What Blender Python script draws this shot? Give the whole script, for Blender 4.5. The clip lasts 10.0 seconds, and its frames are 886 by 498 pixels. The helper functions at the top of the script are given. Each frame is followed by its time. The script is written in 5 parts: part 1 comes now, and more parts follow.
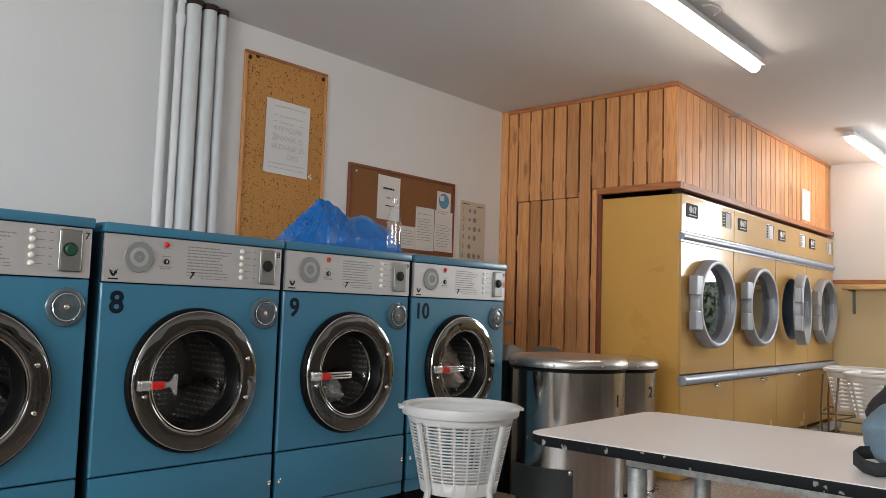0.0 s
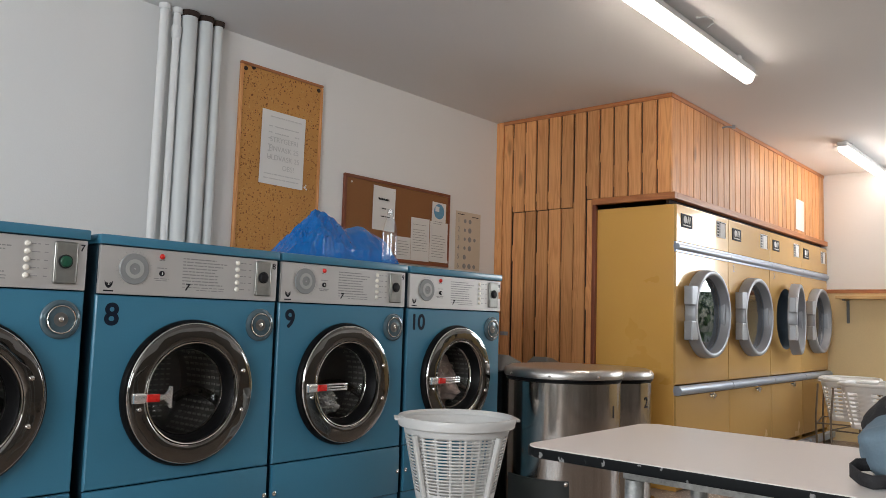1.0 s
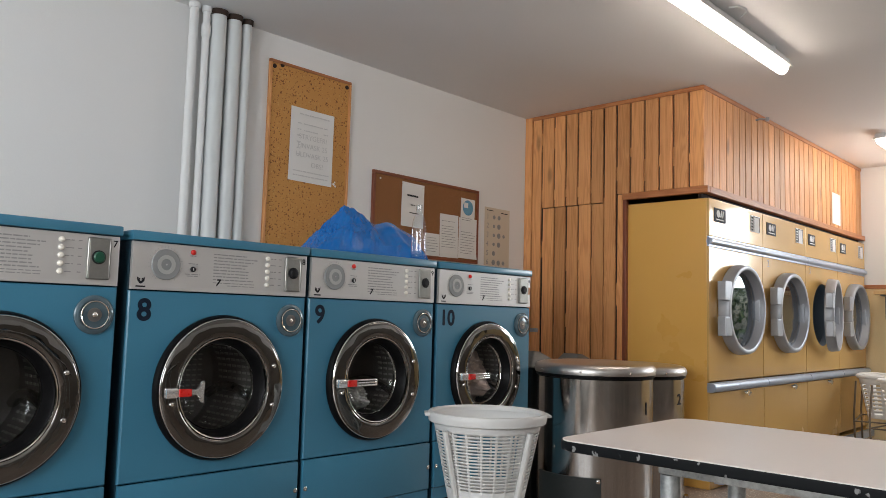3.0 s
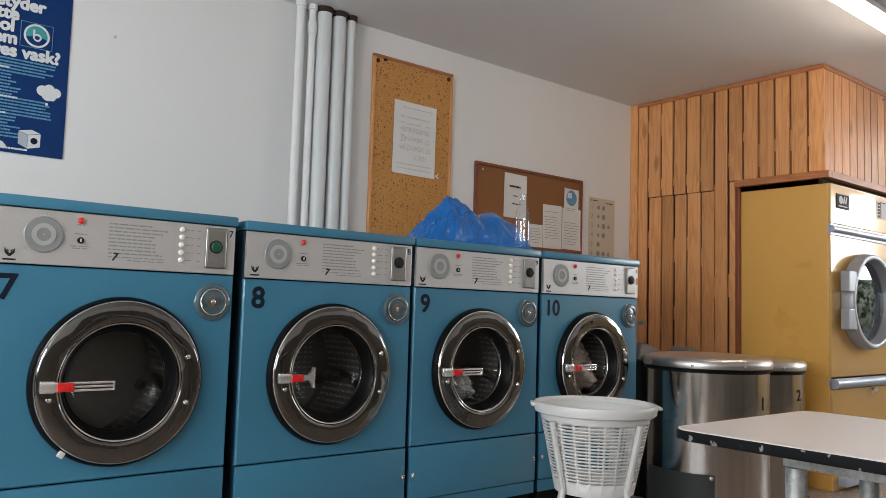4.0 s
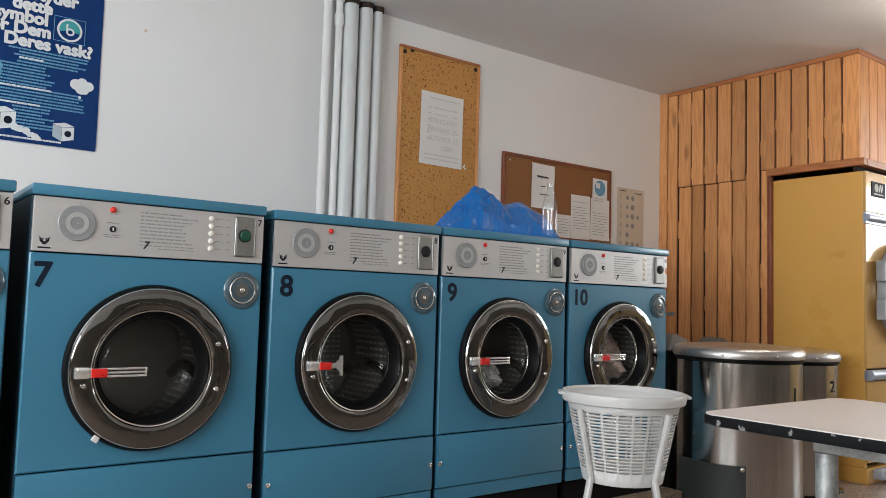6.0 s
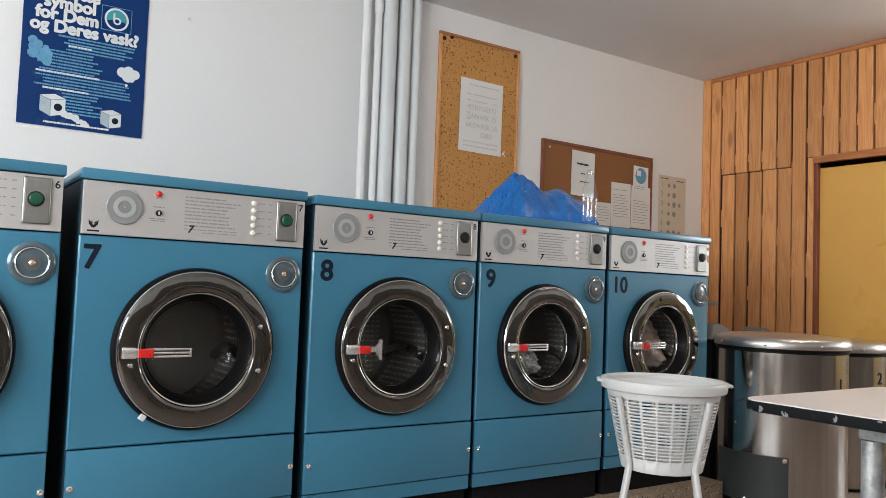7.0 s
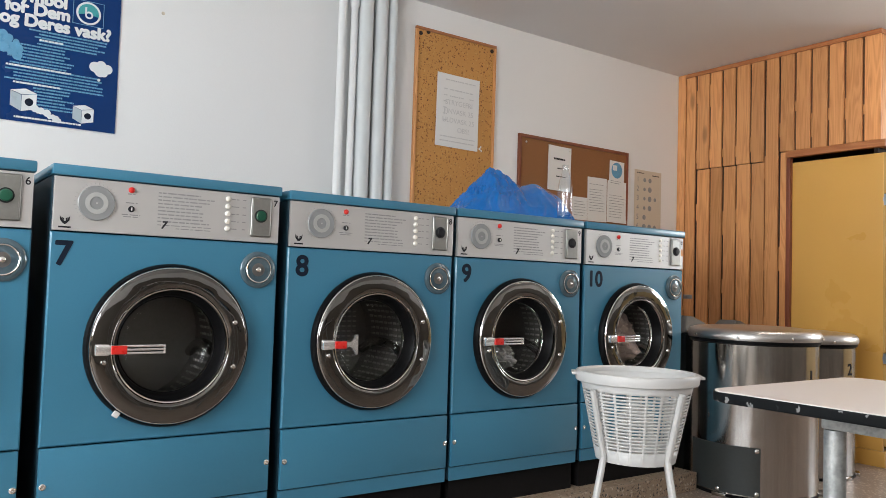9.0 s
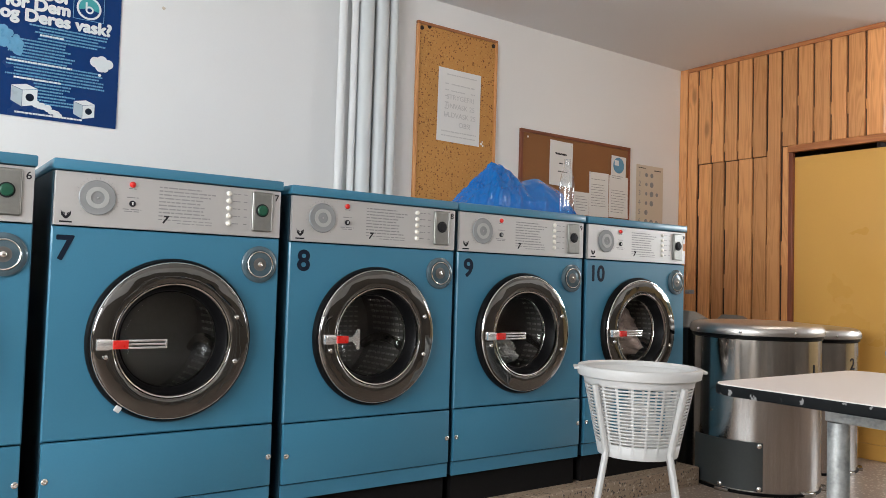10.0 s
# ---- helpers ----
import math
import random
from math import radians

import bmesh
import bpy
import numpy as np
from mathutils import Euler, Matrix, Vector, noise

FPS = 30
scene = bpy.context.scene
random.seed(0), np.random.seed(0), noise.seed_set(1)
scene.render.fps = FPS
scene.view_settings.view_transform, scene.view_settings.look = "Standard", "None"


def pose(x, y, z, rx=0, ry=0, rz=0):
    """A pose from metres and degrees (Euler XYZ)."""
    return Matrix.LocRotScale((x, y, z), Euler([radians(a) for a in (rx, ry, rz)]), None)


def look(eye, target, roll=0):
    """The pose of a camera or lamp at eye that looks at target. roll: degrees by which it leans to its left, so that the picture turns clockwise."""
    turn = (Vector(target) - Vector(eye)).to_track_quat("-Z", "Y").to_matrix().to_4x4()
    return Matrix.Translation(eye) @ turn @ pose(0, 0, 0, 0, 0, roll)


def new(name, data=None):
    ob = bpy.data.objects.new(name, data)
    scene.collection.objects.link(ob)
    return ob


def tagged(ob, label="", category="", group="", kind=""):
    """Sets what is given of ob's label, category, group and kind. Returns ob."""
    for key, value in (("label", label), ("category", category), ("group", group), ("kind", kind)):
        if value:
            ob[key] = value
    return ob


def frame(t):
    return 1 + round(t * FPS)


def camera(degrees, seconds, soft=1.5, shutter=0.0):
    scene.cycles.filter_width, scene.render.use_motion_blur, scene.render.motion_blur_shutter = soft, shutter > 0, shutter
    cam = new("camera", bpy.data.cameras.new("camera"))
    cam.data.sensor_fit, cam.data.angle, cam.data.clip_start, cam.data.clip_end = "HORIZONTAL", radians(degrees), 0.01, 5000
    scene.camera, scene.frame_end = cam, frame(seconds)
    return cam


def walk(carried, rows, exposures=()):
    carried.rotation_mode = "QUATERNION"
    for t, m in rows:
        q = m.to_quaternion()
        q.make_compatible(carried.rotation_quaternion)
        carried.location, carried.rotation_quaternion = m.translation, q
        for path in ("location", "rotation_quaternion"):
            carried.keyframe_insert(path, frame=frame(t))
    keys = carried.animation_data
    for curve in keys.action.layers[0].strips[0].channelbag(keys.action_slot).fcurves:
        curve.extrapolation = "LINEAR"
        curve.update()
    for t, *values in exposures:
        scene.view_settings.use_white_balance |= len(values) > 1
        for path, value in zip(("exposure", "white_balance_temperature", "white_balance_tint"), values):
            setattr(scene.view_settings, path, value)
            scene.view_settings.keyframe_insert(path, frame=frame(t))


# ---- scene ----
cam = camera(59.6, 10.0, soft=0.55)


PATH = [
    (0, (-1.055, -2.386, 0.998), (0.436, -1.062, 1.155), 1.8),
    (0.5, (-1.063, -2.386, 1.007), (0.426, -1.064, 1.193), 1.7),
    (1, (-1.06, -2.385, 1.004), (0.438, -1.072, 1.186), 1.7),
    (1.5, (-1.064, -2.388, 1.008), (0.435, -1.078, 1.202), 1.8),
    (2, (-1.064, -2.391, 0.998), (0.446, -1.095, 1.2), 1.5),
    (2.2, (-1.07, -2.386, 1.004), (0.444, -1.095, 1.203), 1.6),
    (3.3, (-1.043, -2.359, 0.976), (0.336, -0.92, 1.147), 1.6),
    (3.5, (-1.044, -2.351, 0.967), (0.277, -0.859, 1.137), 1.7),
    (4, (-1.048, -2.35, 0.969), (0.212, -0.805, 1.125), 1.7),
    (4.5, (-1.046, -2.359, 0.968), (0.18, -0.785, 1.112), 1.7),
    (5, (-1.042, -2.364, 0.963), (0.178, -0.786, 1.11), 1.6),
    (6.3, (-1.043, -2.355, 0.946), (0.144, -0.751, 1.076), 1.9),
    (6.5, (-1.05, -2.356, 0.943), (0.117, -0.736, 1.065), 2.3),
    (7, (-1.047, -2.359, 0.936), (0.077, -0.709, 1.044), 2.1),
    (7.5, (-1.043, -2.366, 0.937), (0.083, -0.717, 1.047), 2.0),
    (8, (-1.042, -2.366, 0.937), (0.078, -0.712, 1.038), 2.0),
    (8.5, (-1.038, -2.371, 0.935), (0.1, -0.729, 1.031), 1.7),
    (9, (-1.039, -2.378, 0.937), (0.128, -0.756, 1.033), 1.8),
    (9.5, (-1.036, -2.377, 0.932), (0.13, -0.754, 1.022), 1.6),
    (10, (-1.036, -2.373, 0.93), (0.128, -0.749, 1.017), 1.7),
]
walk(cam, [(t, look(eye, target, roll)) for t, eye, target, roll in PATH],
     [(0, -0.2), (2, -0.19), (3.5, -0.14), (5, -0.1), (6.5, 0.09), (7.5, 0.24), (10, 0.25)])

# ---- daylight ----
world = bpy.data.worlds.new("sky_world")
scene.world = world
world.use_nodes = True
wn = world.node_tree
bgn = wn.nodes["Background"]
skyn = wn.nodes.new("ShaderNodeTexSky")
skyn.sky_type = "NISHITA"
skyn.sun_disc = False
skyn.sun_elevation = radians(47)
skyn.sun_rotation = radians(220)
wn.links.new(skyn.outputs[0], bgn.inputs[0])
bgn.inputs[1].default_value = 0.15

sun_data = bpy.data.lights.new("sun", "SUN")
sun_data.energy = 5.0
sun_data.angle = radians(0.5)
sun_data.color = (1.0, 0.95, 0.88)
sun = new("sun", sun_data)
sun.matrix_world = look((-6, -14, 17), (4, -2, 0))

ROOM_W, ROOM_E, ROOM_S, ROOM_N, CEIL = -3.4, 6.86, -4.7, 1.108, 2.492
WOOD_X, SOFF_Y = 3.505, -0.283


def window_lamp(name, size, eye, target, power, color):
    d = bpy.data.lights.new(name, "AREA")
    d.shape, d.size, d.size_y, d.energy, d.color = "RECTANGLE", size[0], size[1], power, color
    o = new(name, d)
    o.matrix_world = look(eye, target)
    return o


window_lamp("west_window_light", (2.9, 1.3), (ROOM_W + 0.02, -1.75, 1.66), (0, -1.75, 1.66), 132, (0.95, 0.98, 1.0))
window_lamp("east_window_light", (1.85, 0.8), (ROOM_E - 0.02, -2.31, 1.8), (0, -2.31, 1.7), 66, (0.92, 0.96, 1.0))


# ---- materials ----
def mat(name, base, rough=0.5, metal=0.0, var=0.12, scale=6.0, fine=60.0, bump=0.05, stretch=(1, 1, 1), coat=0.0,
        dark=None, rvar=0.1, obj_random=0.0, spec=0.5):
    """A surface with broad and fine variation, a little relief and uneven gloss."""
    m = bpy.data.materials.new(name)
    m.use_nodes = True
    n, l = m.node_tree.nodes, m.node_tree.links
    b = n["Principled BSDF"]
    tc = n.new("ShaderNodeTexCoord")
    mp = n.new("ShaderNodeMapping")
    mp.inputs["Scale"].default_value = stretch
    l.new(tc.outputs["Object"], mp.inputs[0])
    big = n.new("ShaderNodeTexNoise")
    big.inputs["Scale"].default_value = scale
    big.inputs["Detail"].default_value = 5
    small = n.new("ShaderNodeTexNoise")
    small.inputs["Scale"].default_value = fine
    small.inputs["Detail"].default_value = 3
    l.new(mp.outputs[0], big.inputs[0])
    l.new(mp.outputs[0], small.inputs[0])
    mix = n.new("ShaderNodeMix")
    mix.data_type = "RGBA"
    lo = dark or tuple(c * (1 - var * 2) for c in base)
    hi = tuple(min(1, c * (1 + var)) for c in base)
    mix.inputs[6].default_value = (*lo, 1)
    mix.inputs[7].default_value = (*hi, 1)
    add = n.new("ShaderNodeMath")
    add.operation = "MULTIPLY_ADD"
    l.new(small.outputs[0], add.inputs[0])
    add.inputs[1].default_value = 0.5
    mul = n.new("ShaderNodeMath")
    mul.operation = "MULTIPLY"
    mul.inputs[1].default_value = 0.75
    l.new(big.outputs[0], mul.inputs[0])
    l.new(mul.outputs[0], add.inputs[2])
    l.new(add.outputs[0], mix.inputs[0])
    out = mix.outputs[2]
    if obj_random:
        oi = n.new("ShaderNodeObjectInfo")
        hsv = n.new("ShaderNodeHueSaturation")
        mr = n.new("ShaderNodeMapRange")
        mr.inputs["To Min"].default_value = 1 - obj_random
        mr.inputs["To Max"].default_value = 1 + obj_random
        l.new(oi.outputs["Random"], mr.inputs[0])
        l.new(mr.outputs[0], hsv.inputs["Value"])
        l.new(out, hsv.inputs["Color"])
        out = hsv.outputs[0]
    l.new(out, b.inputs["Base Color"])
    rr = n.new("ShaderNodeMapRange")
    rr.inputs["To Min"].default_value = max(0.02, rough - rvar)
    rr.inputs["To Max"].default_value = min(1, rough + rvar)
    l.new(big.outputs[0], rr.inputs[0])
    l.new(rr.outputs[0], b.inputs["Roughness"])
    b.inputs["Metallic"].default_value = metal
    b.inputs["Specular IOR Level"].default_value = spec
    b.inputs["Coat Weight"].default_value = coat
    b.inputs["Coat Roughness"].default_value = 0.08
    if bump:
        bp = n.new("ShaderNodeBump")
        bp.inputs["Strength"].default_value = bump
        bp.inputs["Distance"].default_value = 0.01
        l.new(small.outputs[0], bp.inputs["Height"])
        l.new(bp.outputs[0], b.inputs["Normal"])
    return m


def wood(name, base, dark, axis="Z", scale=9.0, rough=0.42, rnd=0.16):
    """Pine with long grain along one axis, growth lines and darker knots."""
    m = bpy.data.materials.new(name)
    m.use_nodes = True
    n, l = m.node_tree.nodes, m.node_tree.links
    b = n["Principled BSDF"]
    tc, oi = n.new("ShaderNodeTexCoord"), n.new("ShaderNodeObjectInfo")
    off = n.new("ShaderNodeVectorMath")
    off.operation = "SCALE"
    off.inputs[0].default_value = (7.1, 3.7, 5.3)
    l.new(oi.outputs["Random"], off.inputs["Scale"])
    sm = n.new("ShaderNodeVectorMath")
    l.new(tc.outputs["Object"], sm.inputs[0])
    l.new(off.outputs[0], sm.inputs[1])
    mp = n.new("ShaderNodeMapping")
    s = [scale] * 3
    s["XYZ".index(axis)] = scale * 0.07
    mp.inputs["Scale"].default_value = s
    l.new(sm.outputs[0], mp.inputs[0])
    wv = n.new("ShaderNodeTexNoise")
    wv.inputs["Scale"].default_value = 1.6
    wv.inputs["Detail"].default_value = 2
    wv.inputs["Distortion"].default_value = 1.2
    l.new(mp.outputs[0], wv.inputs[0])
    rings = n.new("ShaderNodeMath")
    rings.operation = "MULTIPLY"
    rings.inputs[1].default_value = 42
    l.new(wv.outputs[0], rings.inputs[0])
    sn = n.new("ShaderNodeMath")
    sn.operation = "SINE"
    l.new(rings.outputs[0], sn.inputs[0])
    mr = n.new("ShaderNodeMapRange")
    mr.inputs["From Min"].default_value = -1
    l.new(sn.outputs[0], mr.inputs[0])
    fib = n.new("ShaderNodeTexNoise")
    fib.inputs["Scale"].default_value = 14
    l.new(mp.outputs[0], fib.inputs[0])
    fac = n.new("ShaderNodeMath")
    fac.operation = "MULTIPLY"
    l.new(mr.outputs[0], fac.inputs[0])
    l.new(fib.outputs[0], fac.inputs[1])
    mix = n.new("ShaderNodeMix")
    mix.data_type = "RGBA"
    mix.inputs[6].default_value = (*base, 1)
    mix.inputs[7].default_value = (*dark, 1)
    l.new(fac.outputs[0], mix.inputs[0])
    kn = n.new("ShaderNodeTexVoronoi")
    kn.inputs["Scale"].default_value = 0.55
    mk = n.new("ShaderNodeMapping")
    ks = [scale] * 3
    ks["XYZ".index(axis)] = scale * 0.35
    mk.inputs["Scale"].default_value = ks
    l.new(sm.outputs[0], mk.inputs[0])
    l.new(mk.outputs[0], kn.inputs[0])
    kr = n.new("ShaderNodeMapRange")
    kr.inputs["From Min"].default_value = 0.05
    kr.inputs["From Max"].default_value = 0.13
    kr.inputs["To Min"].default_value = 0.55
    kr.inputs["To Max"].default_value = 0.0
    l.new(kn.outputs["Distance"], kr.inputs[0])
    mix2 = n.new("ShaderNodeMix")
    mix2.data_type = "RGBA"
    l.new(kr.outputs[0], mix2.inputs[0])
    l.new(mix.outputs[2], mix2.inputs[6])
    mix2.inputs[7].default_value = (*[c * 0.35 for c in dark], 1)
    hsv = n.new("ShaderNodeHueSaturation")
    vr = n.new("ShaderNodeMapRange")
    vr.inputs["To Min"].default_value = 1 - rnd
    vr.inputs["To Max"].default_value = 1 + rnd
    l.new(oi.outputs["Random"], vr.inputs[0])
    l.new(vr.outputs[0], hsv.inputs["Value"])
    l.new(mix2.outputs[2], hsv.inputs["Color"])
    l.new(hsv.outputs[0], b.inputs["Base Color"])
    b.inputs["Roughness"].default_value = rough
    bp = n.new("ShaderNodeBump")
    bp.inputs["Strength"].default_value = 0.12
    bp.inputs["Distance"].default_value = 0.004
    l.new(fac.outputs[0], bp.inputs["Height"])
    l.new(bp.outputs[0], b.inputs["Normal"])
    return m


def speckle(name, base, chips, scale=90.0, rough=0.45, amount=0.35, metal=0.0, bump=0.03):
    """Terrazzo, cork or other ground with scattered chips of other colours."""
    m = bpy.data.materials.new(name)
    m.use_nodes = True
    n, l = m.node_tree.nodes, m.node_tree.links
    b = n["Principled BSDF"]
    tc = n.new("ShaderNodeTexCoord")
    prev = None
    big = n.new("ShaderNodeTexNoise")
    big.inputs["Scale"].default_value = 3
    big.inputs["Detail"].default_value = 6
    l.new(tc.outputs["Object"], big.inputs[0])
    g = n.new("ShaderNodeMix")
    g.data_type = "RGBA"
    g.inputs[6].default_value = (*[c * 0.8 for c in base], 1)
    g.inputs[7].default_value = (*[min(1, c * 1.15) for c in base], 1)
    l.new(big.outputs[0], g.inputs[0])
    prev = g.outputs[2]
    for i, c in enumerate(chips):
        v = n.new("ShaderNodeTexVoronoi")
        v.inputs["Scale"].default_value = scale * (1 + 0.37 * i)
        dn = n.new("ShaderNodeTexNoise")
        dn.inputs["Scale"].default_value = scale * 1.3
        va = n.new("ShaderNodeVectorMath")
        va.operation = "MULTIPLY_ADD"
        va.inputs[1].default_value = (0.02, 0.02, 0.02)
        l.new(tc.outputs["Object"], dn.inputs[0])
        l.new(dn.outputs["Color"], va.inputs[0])
        l.new(tc.outputs["Object"], va.inputs[2])
        l.new(va.outputs[0], v.inputs[0])
        sep = n.new("ShaderNodeSeparateColor")
        l.new(v.outputs["Color"], sep.inputs[0])
        lt = n.new("ShaderNodeMath")
        lt.operation = "LESS_THAN"
        lt.inputs[1].default_value = amount
        l.new(sep.outputs[0], lt.inputs[0])
        near = n.new("ShaderNodeMapRange")
        near.inputs["From Min"].default_value = 0.30
        near.inputs["From Max"].default_value = 0.42
        near.inputs["To Min"].default_value = 1
        near.inputs["To Max"].default_value = 0
        l.new(v.outputs["Distance"], near.inputs[0])
        pr = n.new("ShaderNodeMath")
        pr.operation = "MULTIPLY"
        l.new(lt.outputs[0], pr.inputs[0])
        l.new(near.outputs[0], pr.inputs[1])
        mx = n.new("ShaderNodeMix")
        mx.data_type = "RGBA"
        l.new(pr.outputs[0], mx.inputs[0])
        l.new(prev, mx.inputs[6])
        mx.inputs[7].default_value = (*c, 1)
        prev = mx.outputs[2]
    l.new(prev, b.inputs["Base Color"])
    b.inputs["Roughness"].default_value = rough
    b.inputs["Metallic"].default_value = metal
    bp = n.new("ShaderNodeBump")
    bp.inputs["Strength"].default_value = bump
    bp.inputs["Distance"].default_value = 0.01
    l.new(big.outputs[0], bp.inputs["Height"])
    l.new(bp.outputs[0], b.inputs["Normal"])
    return m


def glass(name, tint=(0.9, 0.93, 0.93), rough=0.02, ior=1.45):
    m = bpy.data.materials.new(name)
    m.use_nodes = True
    b = m.node_tree.nodes["Principled BSDF"]
    b.inputs["Base Color"].default_value = (*tint, 1)
    b.inputs["Roughness"].default_value = rough
    b.inputs["Transmission Weight"].default_value = 1.0
    b.inputs["IOR"].default_value = ior
    return m


def thin_glass(name, tint=(0.9, 0.93, 0.93), gloss=0.05, rough=0.03, edge=0.4):
    """A thin clear shell: lets light straight through and mirrors a little, more at grazing angles."""
    m = bpy.data.materials.new(name)
    m.use_nodes = True
    n, l = m.node_tree.nodes, m.node_tree.links
    n.remove(n["Principled BSDF"])
    tr, gl, mx = n.new("ShaderNodeBsdfTransparent"), n.new("ShaderNodeBsdfGlossy"), n.new("ShaderNodeMixShader")
    tr.inputs[0].default_value = (*tint, 1)
    gl.inputs["Roughness"].default_value = rough
    fr = n.new("ShaderNodeLayerWeight")
    fr.inputs[0].default_value = 0.5
    pw = n.new("ShaderNodeMath")
    pw.operation = "POWER"
    pw.inputs[1].default_value = 4
    l.new(fr.outputs["Facing"], pw.inputs[0])
    ad = n.new("ShaderNodeMath")
    ad.operation = "MULTIPLY_ADD"
    ad.inputs[1].default_value = edge
    ad.inputs[2].default_value = gloss
    ad.use_clamp = True
    l.new(pw.outputs[0], ad.inputs[0])
    l.new(ad.outputs[0], mx.inputs[0])
    l.new(tr.outputs[0], mx.inputs[1])
    l.new(gl.outputs[0], mx.inputs[2])
    l.new(mx.outputs[0], n["Material Output"].inputs[0])
    return m


def glow(name, color, strength):
    m = bpy.data.materials.new(name)
    m.use_nodes = True
    b = m.node_tree.nodes["Principled BSDF"]
    b.inputs["Base Color"].default_value = (*color, 1)
    b.inputs["Emission Color"].default_value = (*color, 1)
    b.inputs["Emission Strength"].default_value = strength
    return m


M = {}
M["wall"] = mat("white_wall_paint", (0.79, 0.79, 0.785), 0.7, 0, 0.02, 1.5, 140, 0.06)
M["ceiling"] = mat("ceiling_paint", (0.80, 0.785, 0.775), 0.75, 0, 0.03, 1.2, 120, 0.05)
M["ochre"] = mat("ochre_wall_paint", (0.80, 0.63, 0.35), 0.55, 0, 0.06, 2.5, 90, 0.06)
# made-up dark colour for an unseen wall, mirrored in the door rings
M["taupe"] = mat("taupe_for_reflections", (0.17, 0.15, 0.13), 0.55, 0, 0.06, 2.5, 90, 0.06)
M["floor"] = speckle("beige_terrazzo", (0.27, 0.215, 0.175), [(0.62, 0.55, 0.48), (0.27, 0.2, 0.16), (0.5, 0.36, 0.28)], 70, 0.4, 0.33)
M["plinth"] = speckle("dark_terrazzo", (0.33, 0.25, 0.18), [(0.5, 0.42, 0.33), (0.05, 0.04, 0.035), (0.2, 0.13, 0.09)], 55, 0.5, 0.4)
M["wood"] = wood("orange_pine", (0.745, 0.36, 0.14), (0.51, 0.2, 0.063), rnd=0.2)
M["wood_x"] = wood("orange_pine_trim", (0.47, 0.19, 0.07), (0.3, 0.09, 0.03), "X")
M["wood_y"] = wood("orange_pine_trim_side", (0.47, 0.19, 0.07), (0.3, 0.09, 0.03), "Y")
M["wood_red"] = wood("red_brown_casing", (0.27, 0.075, 0.035), (0.14, 0.035, 0.015))
M["gap"] = mat("dark_gap_board", (0.035, 0.02, 0.014), 0.9, 0, 0.1)
M["blue"] = mat("blue_enamel", (0.043, 0.188, 0.298), 0.34, 0, 0.05, 2.5, 150, 0.012, coat=0.25)
# blue enamel darkened: the shade between the machines is put into the colour
M["blue_shaded"] = mat("shaded_side_sheet", (0.014, 0.045, 0.07), 0.42, 0, 0.06, 3, 150, 0.012)
M["silver"] = mat("brushed_control_panel", (0.56, 0.55, 0.54), 0.4, 0.45, 0.03, 2, 240, 0.02, (1, 1, 30))
M["chrome"] = mat("chrome", (0.82, 0.80, 0.78), 0.12, 1.0, 0.05, 6, 60, 0.004, rvar=0.05)
M["lever"] = mat("satin_chrome", (0.88, 0.87, 0.86), 0.22, 0.8, 0.05, 6, 60, 0.004, rvar=0.08)
M["ring"] = mat("brown_tinged_chrome", (0.20, 0.194, 0.187), 0.05, 1.0, 0.1, 5, 40, 0.004, rvar=0.03)
M["steel"] = mat("brushed_stainless", (0.50, 0.475, 0.45), 0.15, 1.0, 0.2, 3, 40, 0.01, (14, 14, 0.2), rvar=0.1)
M["steel_dark"] = mat("dull_steel_rim", (0.20, 0.195, 0.19), 0.22, 1.0, 0.1, 8, 80, 0.01)
M["steel_lid"] = mat("spun_steel_lid", (0.56, 0.54, 0.52), 0.34, 1.0, 0.06, 4, 120, 0.02)
M["drum"] = mat("dull_drum_steel", (0.28, 0.275, 0.265), 0.4, 0.6, 0.15, 8, 80, 0.02)
# pale colour paints the light on the punched slots of the dark drum
M["slot"] = mat("lit_slot_pale", (0.50, 0.49, 0.47), 0.5, 0.2, 0.3, 30, 90)
M["rubber"] = mat("black_rubber", (0.006, 0.006, 0.0065), 0.4, 0, 0.2, 8, 80, 0.02, spec=0.1)
M["black"] = mat("black_plastic", (0.02, 0.02, 0.022), 0.4, 0, 0.15, 8, 80, 0.02, spec=0.15)
M["ink"] = mat("black_print", (0.018, 0.018, 0.022), 0.6, 0, 0.1, 30, 90, 0, spec=0.15)
M["ink_navy"] = mat("black_number_film", (0.008, 0.014, 0.028), 0.5, 0, 0.1, 30, 90, 0, spec=0.15)
M["grey_print"] = mat("grey_print", (0.30, 0.30, 0.30), 0.6, 0, 0.2, 60, 120, 0, spec=0.15)
M["pencil"] = mat("faded_pencil", (0.60, 0.59, 0.585), 0.7, 0, 0.1, 60, 120, 0)
# near-black that paints the shade in the void under the washers
M["shadow_base"] = mat("black_under_shade", (0.009, 0.008, 0.008), 0.8, 0, 0.2, spec=0.12)
M["glass"] = thin_glass("door_glass", (0.80, 0.80, 0.78), 0.022, 0.02, 0.10)
M["dryer_glass"] = thin_glass("dryer_glass", (0.5, 0.58, 0.66), 0.2, 0.02, 0.55)
M["pane"] = glass("window_glass", (0.97, 0.98, 0.98), 0.0)
M["plastic_clear"] = thin_glass("clear_bottle_plastic", (0.96, 0.98, 0.99), 0.12, 0.08, 0.6)
M["liquid"] = thin_glass("pale_blue_liquid", (0.62, 0.88, 0.97), 0.02)
M["coin_steel"] = mat("dull_coin_steel", (0.33, 0.33, 0.31), 0.3, 0.8, 0.12, 12, 90, 0.02)
